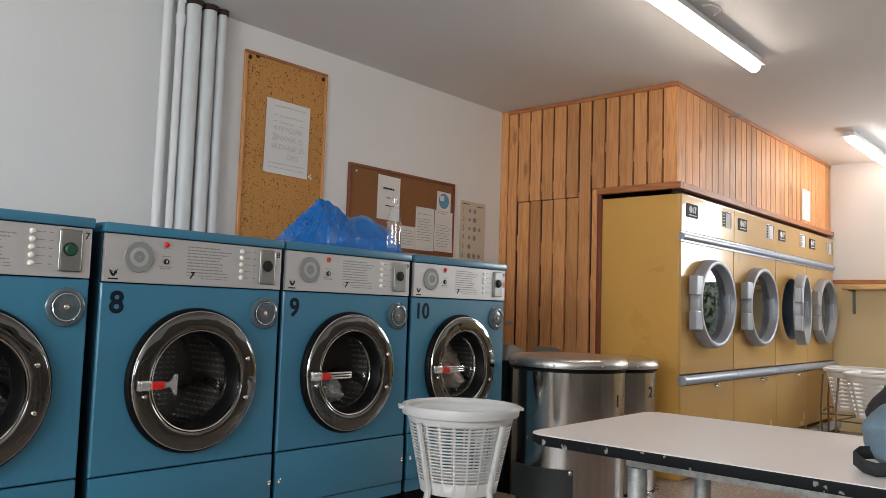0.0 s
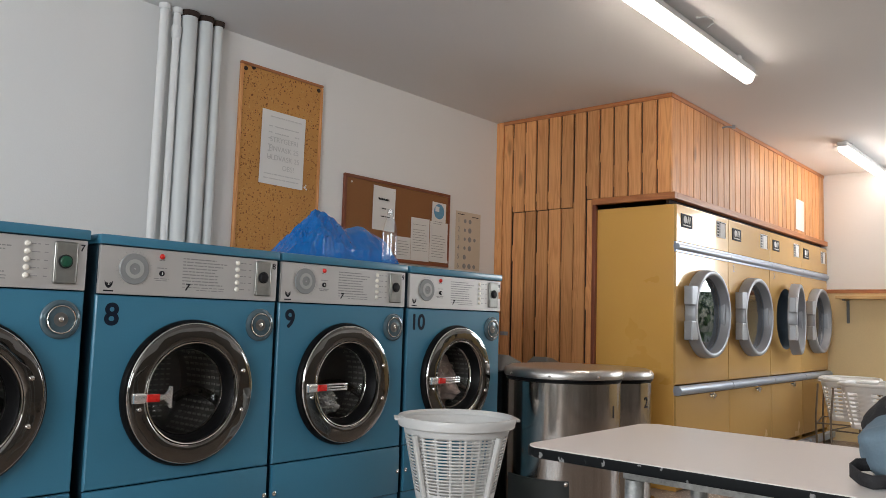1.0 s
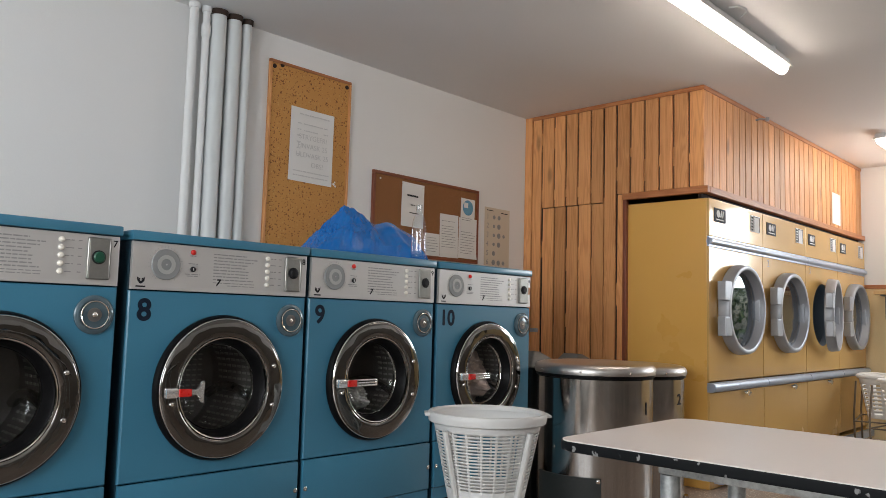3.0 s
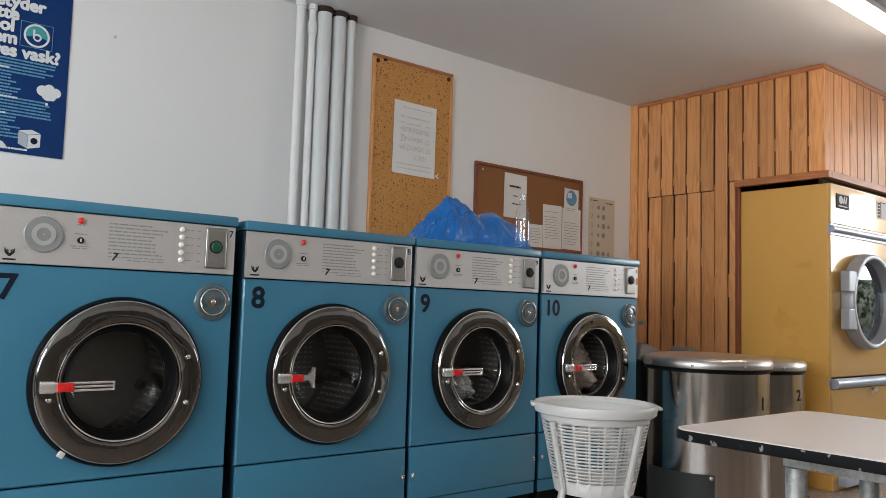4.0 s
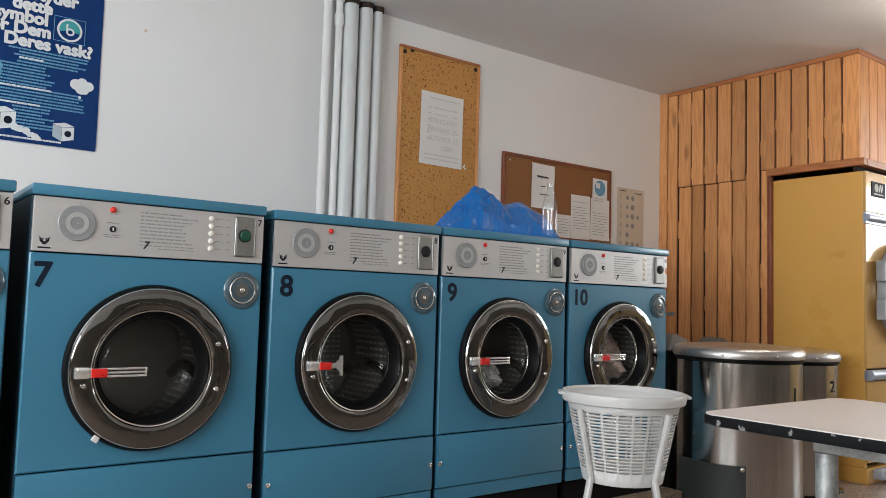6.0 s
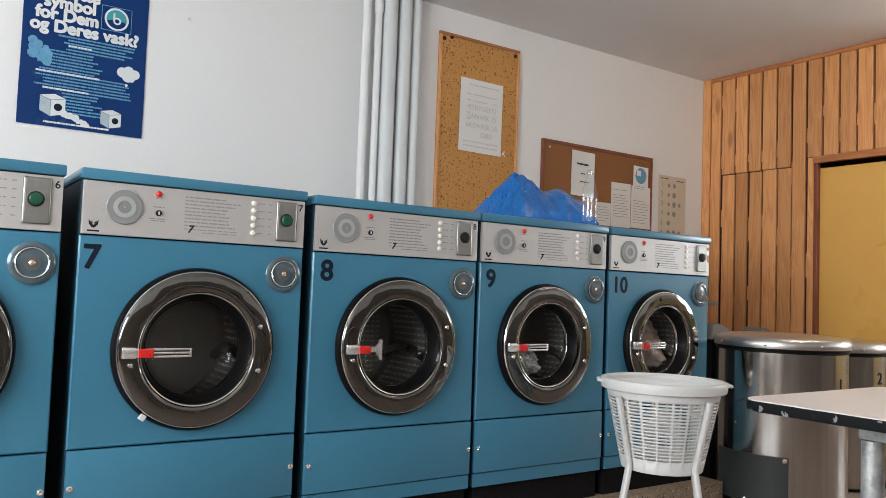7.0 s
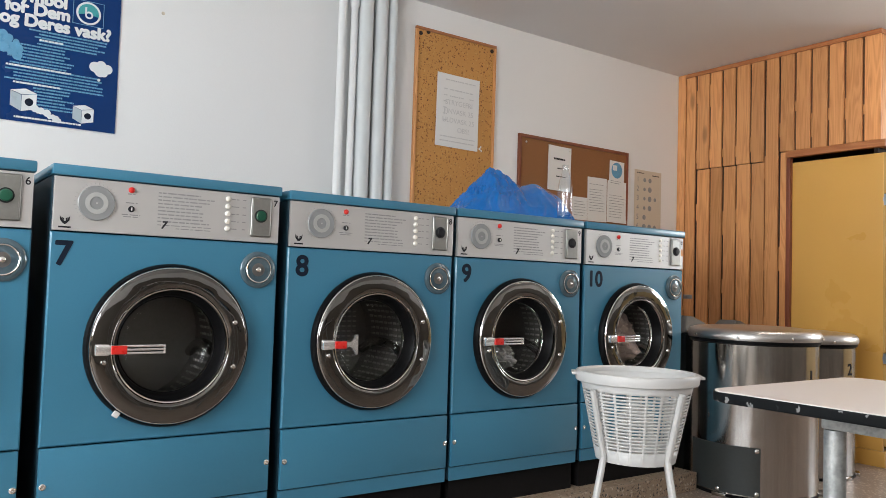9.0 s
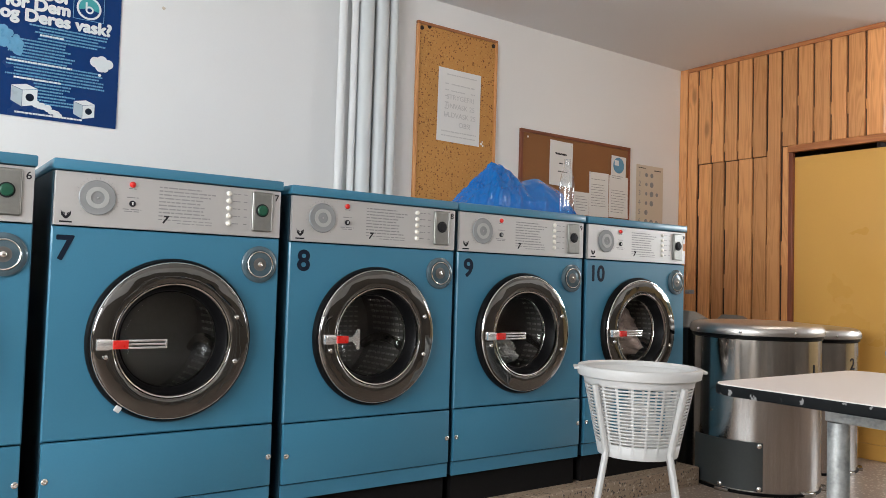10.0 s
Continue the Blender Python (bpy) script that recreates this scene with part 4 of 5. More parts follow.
def sheet(name, x0, x1, z0, z1, material, label, rows=(), bend=0.006, y=WY - 0.014, tilt=0.0, thick=0.003, ink="grey_print", kind="paper"):
    """A sheet of paper, slightly curled, with lines of unreadable print."""
    w, h = x1 - x0, z1 - z0
    root = thing(name, ((x0 + x1) / 2, y, (z0 + z1) / 2), label, kind)
    root.matrix_basis = pose((x0 + x1) / 2, y, (z0 + z1) / 2, 0, tilt, 0)
    bm = bmesh.new()
    g = [[None] * 9 for _ in range(9)]
    for i in range(9):
        for j in range(9):
            u, v = i / 8 - 0.5, j / 8 - 0.5
            g[i][j] = bm.verts.new((u * w + 0.0015 * noise.noise(Vector((u * 3, v * 3, x0 * 9))), -bend * (abs(u) ** 2 * 2 + max(0, -v) * 0.6) - 0.001, v * h))
    for i in range(8):
        for j in range(8):
            bm.faces.new((g[i][j], g[i + 1][j], g[i + 1][j + 1], g[i][j + 1]))
    part("sheet", bm, material, root, "", True)
    if rows:
        bars([(a * w, b * w, c * h) for a, b, c in rows], thick, -bend * 0.85 - 0.0012, root, ink)
    return root


pl = sheet("price_list", 1.380, 1.678, 1.713, 2.123, "paper", "handwritten price list on white paper",
           [(-0.34, -0.26, 0.29 - 0.085 * i) for i in range(6)] + [(0.26, 0.36, 0.29 - 0.085 * i) for i in range(2)] + [(-0.4, 0.42, -0.36), (-0.4, 0.4, -0.42), (-0.2, 0.24, 0.29), (-0.2, 0.12, 0.2), (-0.3, 0.4, 0.42)], 0.004, WY - 0.0145, 0.5, 0.006, "pencil")
for i, tx in enumerate(("STRYGEFRI", "FINVASK 25", "ULDVASK 25", "OBS!")):
    lettering("handwriting", tx, 0.04, upright(0.005 if i < 3 else 0.04, -0.0066, 0.045 - 0.05 * i), "pencil", pl)

M["wood_red_x"] = wood("red_brown_frame", (0.27, 0.085, 0.04), (0.14, 0.035, 0.015), "X")
nb = board("notice_board", 1.994, 2.966, 1.362, 1.868, "cork_brown", "wood_red", 0.02, "brown cork notice board with pinned papers")
for cx, cz in ((0.055, 0.46), (0.245, 0.455), (0.425, 0.448), (0.60, 0.30), (0.905, 0.425)):
    part("pin", disc(bmesh.new(), cx, -0.0165, cz, [(0.006, 0), (0.006, 0.004), (0.0, 0.006)], 10), "button", nb, "white pin", True)
lines = lambda n, z0, dz, a=-0.4, b=0.4: [(a, b - random.uniform(0, 0.2), z0 - dz * i) for i in range(n)]
sheet("notice_sheet", 2.231, 2.428, 1.551, 1.829, "paper", "white notice pinned on the brown board", [(-0.28, 0.2, 0.22), (-0.26, 0.22, 0.2), (-0.1, 0.08, 0.0), (-0.14, 0.26, -0.18)], 0.006, WY - 0.0135, 1, 0.006, "ink")
sheet("notice_sheet", 2.583, 2.762, 1.385, 1.67, "paper", "white typed notice pinned on the brown board", lines(1, 0.34, 0.1) + lines(9, 0.22, 0.06), 0.004, WY - 0.0135, -0.5)
sheet("notice_sheet", 2.764, 2.955, 1.39, 1.664, "paper", "white typed notice pinned on the brown board", lines(9, 0.15, 0.065), 0.004, WY - 0.016, 0.5)
sheet("notice_sheet", 2.45, 2.582, 1.385, 1.53, "paper", "white typed notice pinned on the brown board", lines(6, 0.3, 0.12), 0.004, WY - 0.0135, 0)
bd = sheet("badge_sheet", 2.778, 2.92, 1.63, 1.797, "paper", "white card with a round blue emblem", lines(2, -0.3, 0.08), 0.003, WY - 0.0185, 1.5)
part("emblem", disc(bmesh.new(), 0, -0.003, 0.022, [(0.052, 0), (0.052, 0.0006), (0, 0.0006)], 32), "poster_mid", bd, "round blue emblem")
part("emblem_bar", block(-0.04, 0.0, -0.0042, -0.0037, 0.02, 0.055), "poster_white", bd)
ch = sheet("instruction_chart", 3.045, 3.324, 1.36, 1.772, "paper_old", "yellowed instruction chart with numbered rows", [(-0.42, -0.15, 0.45), (0.15, 0.42, 0.43)], 0.002, WY - 0.003, 0, 0.006, "ink")
for i in range(6):
    lettering("row_number", str(i + 1), 0.05, upright(-0.105, -0.0035, 0.14 - 0.064 * i), "grey_print", ch)
    for cx in (-0.035, 0.02, 0.075)[: 1 + (i * 2 + 1) % 3 + (i == 1)]:
        r = random.uniform(0.012, 0.02)
        bm = disc(bmesh.new(), cx, -0.0025, 0.14 - 0.064 * i, [(r, 0), (r, 0.0005), (r * 0.7, 0.0005), (r * 0.7, 0.0)], 14)
        box(bm, cx - r, cx + r * 0.6, -0.0034, -0.0022, 0.138 - 0.064 * i, 0.143 - 0.064 * i)
        part("pictogram", bm, "grey_print", ch)

# poster
PX0, PX1, PZ0, PZ1 = -0.752, -0.277, 1.541, 2.22
po = sheet("poster", PX0, PX1, PZ0, PZ1, "poster", "glossy navy poster with white headline and washing symbols", [], 0.002, WY - 0.003, 0.0, kind="poster")
pw, ph = PX1 - PX0, PZ1 - PZ0
for i, (tx, xx) in enumerate((("betyder", 0.03), ("dette", -0.03), ("symbol", -0.068), ("for Dem", -0.076), ("og Deres vask?", -0.004))):
    lettering("headline", tx, 0.068, upright(xx, -0.0042, ph / 2 - 0.069 - 0.05 * i), "poster_white", po, 0.0034)
bm = bmesh.new()
for a, b, c, d in ((0.055, 0.175, 0.198, 0.2), (0.055, 0.175, 0.30, 0.302), (0.055, 0.057, 0.198, 0.302), (0.173, 0.175, 0.198, 0.302)):
    box(bm, a, b, -0.0045, -0.003, c - 0.055, d - 0.055)
part("symbol_frame", bm, "poster_mid", po).location = (-0.004, 0, -0.044)
part("symbol_disc", disc(bmesh.new(), 0.115, -0.003, 0.195, [(0.043, 0), (0.043, 0.001), (0, 0.001)], 40), "poster_teal", po).location = (-0.004, 0, -0.044)
part("symbol_shade", lathe(bmesh.new(), [(0.0415, 0.0), (0.0415, 0.0014), (0.0, 0.0014)], 24, Matrix.Translation((0.111, -0.003, 0.151)) @ FACE, False, False, 195, 345), "poster", po)
bm = disc(bmesh.new(), 0.115, -0.003, 0.195, [(0.048, 0), (0.048, 0.0016), (0.04, 0.0016), (0.04, 0)], 40)
disc(bm, 0.117, -0.003, 0.188, [(0.016, 0), (0.016, 0.0018), (0.009, 0.0018), (0.009, 0)], 24)
box(bm, 0.101, 0.108, -0.005, -0.003, 0.185, 0.22)
part("symbol_ring", bm, "poster_white", po).location = (-0.004, 0, -0.044)
rows = [(-0.33 + 0.15 * (i < 5) + random.uniform(-0.06, 0.04) + 0.16 * (i > 17), (0.40 if i < 5 or 11 < i < 18 else 0.16) - random.uniform(0, 0.1), 0.055 - 0.0192 * i) for i in range(25)]
bars([(a * pw, b * pw, c * ph) for a, b, c in rows], 0.0062, -0.003, po, "poster_mid", gap=0.0014, words=(0.004, 0.014))
bars([(-0.14 * pw, 0.05 * pw, 0.002 * ph), (-0.38 * pw, 0.12 * pw, -0.172 * ph), (-0.32 * pw, 0.04 * pw, -0.27 * ph), (-0.30 * pw, 0.22 * pw, -0.474 * ph)], 0.0072, -0.0036, po, "poster_white", gap=0.0014, words=(0.005, 0.016))
bm = bmesh.new()
for k, (cx, cz, r) in enumerate(((0.15, -0.045, 0.022), (0.175, -0.035, 0.02), (0.2, -0.047, 0.02), (0.172, -0.06, 0.024), (0.187, -0.068, 0.014), (0.168, -0.098, 0.006))):
    disc(bm, cx, -0.003, cz, [(r, 0), (r, 0.0012 + k * 0.0001), (0, 0.0012 + k * 0.0001)], 20)
part("printed_cloud", bm, "poster_white", po).location = (-0.004, 0, -0.024)
for cx, cz, k in ((-0.111, -0.247, 1.4), (0.111, -0.272, 1.2)):
    for nm, mt, quad in (("printed_front", "poster_white", ((-0.005, -0.036), (0.033, -0.026), (0.033, 0.018), (-0.005, 0.010))),
                         ("printed_side", "poster_pale", ((-0.034, -0.022), (-0.006, -0.036), (-0.006, 0.010), (-0.034, 0.020))),
                         ("printed_top", "poster_white", ((-0.034, 0.0215), (-0.005, 0.0115), (0.033, 0.0195), (0.004, 0.030)))):
        bm = bmesh.new()
        lo = [bm.verts.new((cx + a * k, -0.003, cz + b * k)) for a, b in quad]
        hi = [bm.verts.new((cx + a * k, -0.0044, cz + b * k)) for a, b in quad]
        bm.faces.new(hi)
        for q in range(4):
            bm.faces.new((lo[q], lo[(q + 1) % 4], hi[(q + 1) % 4], hi[q]))
        part(nm, bm, mt, po)
    part("printed_porthole", disc(bmesh.new(), cx + 0.014 * k, -0.0044, cz - 0.008 * k, [(0.011 * k, 0), (0.011 * k, 0.0006), (0, 0.0006)], 20), "ink_navy", po)
bm = bmesh.new()
for k in range(9):
    r = random.uniform(0.006, 0.016)
    disc(bm, -0.085 + 0.011 * k, -0.0046, -0.25 - 0.004 * k + random.uniform(-0.006, 0.006), [(r, 0), (r, 0.0007 + k * 0.00008), (0, 0.0007 + k * 0.00008)], 12)
part("printed_foam", bm, "poster_white", po).location = (0.016, 0, -0.03)
bm = bmesh.new()
for k in range(9):
    r = random.uniform(0.012, 0.022)
    disc(bm, -0.185 + 0.022 * (k % 3) + random.uniform(-0.006, 0.006), -0.003, 0.02 + 0.026 * (k // 3) - 0.012 * (k % 3), [(r, 0), (r, 0.0008 + k * 0.0001), (0, 0.0008 + k * 0.0001)], 9)
part("printed_figure", bm, "poster_mid", po).location = (-0.006, 0, -0.072)
mk = tagged(part("wall_scuff", disc(bmesh.new(), 0, 0, 0, [(0.008, 0), (0.006, 0.002), (0.0, 0.003)], 7), "paper_old"), "small chip in the white wall paint", "wall chip")
mk.matrix_basis = pose(-0.099, WY - 0.0002, 2.106)

# ---- tumble dryers ----
DRY_X, DRY_P, DRY_Y, DRY_TOP = (3.534, 4.397, 5.262, 6.062), 0.83, -0.30, 1.777


def dryer(i, ajar=0.0):
    w = DRY_P - 0.004
    root = thing("tumble_dryer", (DRY_X[i], DRY_Y, 0), "mustard yellow tumble dryer with a round %s door" % ("half-open" if ajar else "grey cast"), "dryer", "bank of dryers")
    K = lambda s: "dryer_" + s
    root.scale.x = ((DRY_X + (ROOM_E - 0.006,))[i + 1] - DRY_X[i]) / DRY_P
    dx, dz, R = 0.408, 1.093, 0.285

    part("side_panel", lambda: block(0, 0.015, 0.012, 1.1, 0.09, DRY_TOP, 0.003), "yellow", root, "", False, K("side_a"))
    part("side_panel", lambda: block(w - 0.015, w, 0.012, 1.1, 0.09, DRY_TOP, 0.003), "yellow", root, "", False, K("side_b"))
    part("top_panel", lambda: block(0.016, w - 0.016, 0.016, 1.1, DRY_TOP - 0.02, DRY_TOP - 0.002), "yellow", root, "", False, K("lid"))
    part("front_panel", lambda: panel_with_hole(0.0, w, 0.644, 1.474, dx, dz, 0.25, 0.0, 0.014), "yellow_front", root, "glossy mustard front", False, K("front"))
    part("header_panel", lambda: block(0.0, w, -0.004, 0.014, 1.54, DRY_TOP, 0.004), "yellow_front", root, "", False, K("head"))
    part("header_rail", lambda: lathe(block(0.0, w, -0.002, 0.012, 1.475, 1.539), [(0.021, 0), (0.021, w)], 12, Matrix.Translation((0, -0.004, 1.508)) @ Matrix.Rotation(radians(90), 4, "Y"), True, True), "alu_bar", root, "pale metal rail", True, K("rail"))
    part("lint_panel", lambda: block(0.002, w - 0.002, -0.004, 0.014, 0.12, 0.575, 0.004), "yellow_front", root, "", False, K("lint"))
    part("lint_rail", lambda: lathe(block(0.0, w - 0.006, -0.002, 0.012, 0.58, 0.636), [(0.029, 0), (0.029, w - 0.006)], 14, Matrix.Translation((0, -0.012, 0.608)) @ Matrix.Rotation(radians(90), 4, "Y"), True, True), "alu_bar", root, "pale blue-grey metal rail", True, K("lrail"))
    part("base", lambda: block(0.0, w, 0.0, 1.1, 0.0, 0.089, 0.004), "yellow", root, "", False, K("base"))
    part("toe_rail", lambda: block(0.05, w - 0.01, -0.06, -0.001, 0.03, 0.085, 0.01), "alu_bar", root, "", True, K("toe"))

    def knob():
        bm = disc(bmesh.new(), 0.5, -0.004, 0.555, [(0.012, 0), (0.012, 0.02), (0.02, 0.024), (0.02, 0.032), (0, 0.035)], 18)
        box(bm, 0.455, 0.545, -0.034, -0.024, 0.548, 0.562, 0.004)
        return bm
    part("knob", knob, "chrome", root, "chrome turn knob", True, K("knob"))
    badge = part("badge", lambda: block(0.062, 0.228, -0.008, -0.003, 1.636, 1.724, 0.003), "ink", root, "black maker's badge", False, K("badge"))

    def mark():
        bm = disc(bmesh.new(), 0.118, -0.0075, 1.688, [(0.024, 0), (0.024, 0.0018), (0, 0.0018)], 18)
        for x in (0.158, 0.184):
            bmesh.ops.create_cube(bm, size=1, matrix=Matrix.Translation((x, -0.0085, 1.689)) @ Matrix.Rotation(0.35, 4, "Y") @ Matrix.Diagonal((0.014, 0.002, 0.046, 1)))
        box(bm, 0.09, 0.20, -0.0095, -0.0075, 1.648, 1.655)
        return bm
    part("badge_mark", mark, "paper", badge, "", False, K("mark"))
    card = part("instruction_card", lambda: block(0.618, 0.768, -0.0075, -0.003, 1.63, 1.742, 0.002), "paper", root, "white instruction card with a dark scale", False, K("card"))

    def cardprint():
        bm = bmesh.new()
        for k in range(5):
            box(bm, 0.624, 0.652, -0.0085, -0.007, 1.637 + 0.0205 * k, 1.650 + 0.0205 * k)
        box(bm, 0.662, 0.671, -0.0085, -0.007, 1.634, 1.738)
        box(bm, 0.662, 0.764, -0.0085, -0.007, 1.733, 1.738)
        box(bm, 0.756, 0.764, -0.0085, -0.007, 1.634, 1.733)
        return bm
    part("card_print", cardprint, "ink", card, "", False, K("cardprint"))

    # inside of the drum
    part("drum", lambda: lathe(bmesh.new(), [(0.25, 0.0), (0.25, -0.06), (0.34, -0.08), (0.34, -0.6), (0.0, -0.61)], 48, Matrix.Translation((dx, 0.0, dz)) @ FACE), "drum_grey", root, "", True, K("drum"))
    hinge = part("door_pivot", lambda: tube(bmesh.new(), [(0, 0, -0.12), (0, 0, 0.12)], 0.009, 8), "alu", root, "", True, K("pivot"))
    hinge.location = (dx + R + 0.005, -0.02, dz)
    hinge.rotation_euler = (0, 0, radians(ajar))
    o = -(R + 0.005)
    dr = lambda prof: lathe(bmesh.new(), prof, 56, Matrix.Translation((o, 0.02, 0)) @ FACE)
    part("door", lambda: dr([(0.262, 0.002), (0.29, 0.004), (0.292, 0.02), (0.288, 0.05), (0.286, 0.070), (0.283, 0.075), (0.279, 0.077), (0.262, 0.077), (0.257, 0.073), (0.249, 0.030), (0.246, 0.012), (0.262, 0.004)]), "alu", hinge, "grey cast metal door ring", True, K("door"))
    gl = part("glass", lambda: lathe(bmesh.new(), [(0.249, 0.020), (0.1, 0.022), (0.0, 0.022), (0.0, 0.016), (0.1, 0.016), (0.249, 0.014)], 40, Matrix.Translation((o, 0.02, 0)) @ FACE), "dryer_glass", hinge, "", True, K("glass"))
    gl.visible_shadow = False
    for s in (-1, 1):
        part("lug", lambda: block(-0.06, 0.03, -0.055, 0.0, -0.06, 0.06, 0.006), "alu", hinge, "", False, K("lug")).location = (o - R + 0.01, 0.0, s * 0.11)
    part("hinge_plate", lambda: block(-0.05, 0.03, -0.03, 0.015, -0.15, 0.15, 0.006), "alu", hinge, "", True, K("hplate"))
    return root


for i in range(4):
    dryer(i, 9.0 if i == 2 else 0.0)
dn = thing("dryer_number", (0, 0, 0), "dark stencilled dryer numbers", "number")
for i in range(1, 3):
    lettering("figure", str(i + 1), 0.07, upright(DRY_X[i] + 0.1, DRY_Y - 0.0012, 1.43), "grey_print", dn)

# ---- spin dryers ----
def spinner(number, cx, cy, r, zl, plate):
    root = thing("spin_dryer", (cx, cy, 0), "round stainless spin dryer number %s with a flat steel lid" % number, "spin dryer", "spin dryers")
    drum = part("drum", lathe(bmesh.new(), [(r - 0.02, 0.012), (r, 0.016), (r, zl - 0.02), (r - 0.006, zl - 0.018), (r - 0.006, zl)], 72), "steel", root, "brushed stainless drum", True)
    part("base_ring", lathe(bmesh.new(), [(r - 0.03, 0.0), (r + 0.002, 0.0), (r + 0.003, 0.014), (r - 0.02, 0.016)], 56), "rubber", root, "", True)
    lid = part("lid", lathe(bmesh.new(), [(r - 0.005, zl), (r + 0.012, zl + 0.001), (r + 0.014, zl + 0.012), (r + 0.012, zl + 0.03), (r + 0.002, zl + 0.045), (r - 0.02, zl + 0.053), (r - 0.1, zl + 0.06), (0.02, zl + 0.062), (0, zl + 0.062)], 72), "steel_lid", root, "spun steel lid", True)
    for k in range(8):
        a = radians(20 + 45 * k)
        part("rivet", lambda: lathe(bmesh.new(), [(0.007, 0), (0.006, 0.003), (0.0, 0.0045)], 12), "chrome", lid, "", True, "rivet").matrix_basis = Matrix.Translation(((r + 0.0135) * math.cos(a), (r + 0.0135) * math.sin(a), zl + 0.016)) @ Matrix.Rotation(a, 4, "Z") @ Matrix.Rotation(radians(90), 4, "Y")
    # black ring added to darken the gap below the lid like shade
    part("lid_seal", lathe(bmesh.new(), [(r - 0.008, zl - 0.02), (r + 0.006, zl - 0.014), (r + 0.007, zl - 0.001), (r - 0.004, zl - 0.001)], 72), "rubber", root, "black ring for the shaded gap under the lid", True)
    # rear housing with a sloping cap
    part("rear_housing", block(-0.12, 0.12, r + 0.012, r + 0.19, 0.0, zl + 0.005, 0.01), "dark_plate", root, "dark rear housing", True)
    bm = bmesh.new()
    a = [bm.verts.new(p) for p in ((-0.145, r + 0.0, zl + 0.008), (0.17, r + 0.0, zl + 0.008), (0.17, r + 0.21, zl + 0.008), (-0.145, r + 0.21, zl + 0.008))]
    b = [bm.verts.new(p) for p in ((-0.06, r + 0.05, zl + 0.095), (0.0, r + 0.05, zl + 0.09), (0.0, r + 0.16, zl + 0.09), (-0.06, r + 0.16, zl + 0.095))]
    for i in range(4):
        bm.faces.new((a[i], a[(i + 1) % 4], b[(i + 1) % 4], b[i]))
    bm.faces.new(b)
    bm.faces.new(a[::-1])
    bmesh.ops.bevel(bm, geom=list(bm.edges), offset=0.012, segments=3, profile=0.6, affect="EDGES")
    part("housing_cap", bm, "grey_cap", root, "grey cast cap", True)
    lettering("machine_number", number, 0.085, upright(0.0, -r - 0.0012, 0.565), "ink", root, 0.001)
    bm = bmesh.new()
    lathe(bm, [(r + 0.001, 0.02), (r + 0.008, 0.022), (r + 0.008, 0.24), (r + 0.001, 0.242)], 24, Matrix(), False, False, 150, 219)
    if plate:
        p = part("cover_plate", bm, "dark_plate", root, "dark grey curved cover plate", True)
        for a_, z_ in ((216, 0.228), (216, 0.034), (183, 0.034)):
            an = radians(a_)
            part("bolt", lambda: lathe(bmesh.new(), [(0.011, 0), (0.011, 0.004), (0.006, 0.008), (0.0, 0.008)], 12), "chrome", p, "", True, "sbolt").matrix_basis = Matrix.Translation(((r + 0.008) * math.cos(an), (r + 0.008) * math.sin(an), z_)) @ Matrix.Rotation(an, 4, "Z") @ Matrix.Rotation(radians(90), 4, "Y")
    for a_ in (185, 262, 300):
        an = radians(a_)
        part("foot_bracket", block(-0.02, 0.012, -0.035, 0.035, 0.0, 0.018, 0.004), "steel", root, "", True).matrix_basis = Matrix.Translation(((r + 0.008) * math.cos(an), (r + 0.008) * math.sin(an), 0)) @ Matrix.Rotation(an, 4, "Z")
    return root


spinner("1", 2.478, -0.155, 0.297, 0.727, True)
spinner("2", 3.075, -0.04, 0.292, 0.697, False)


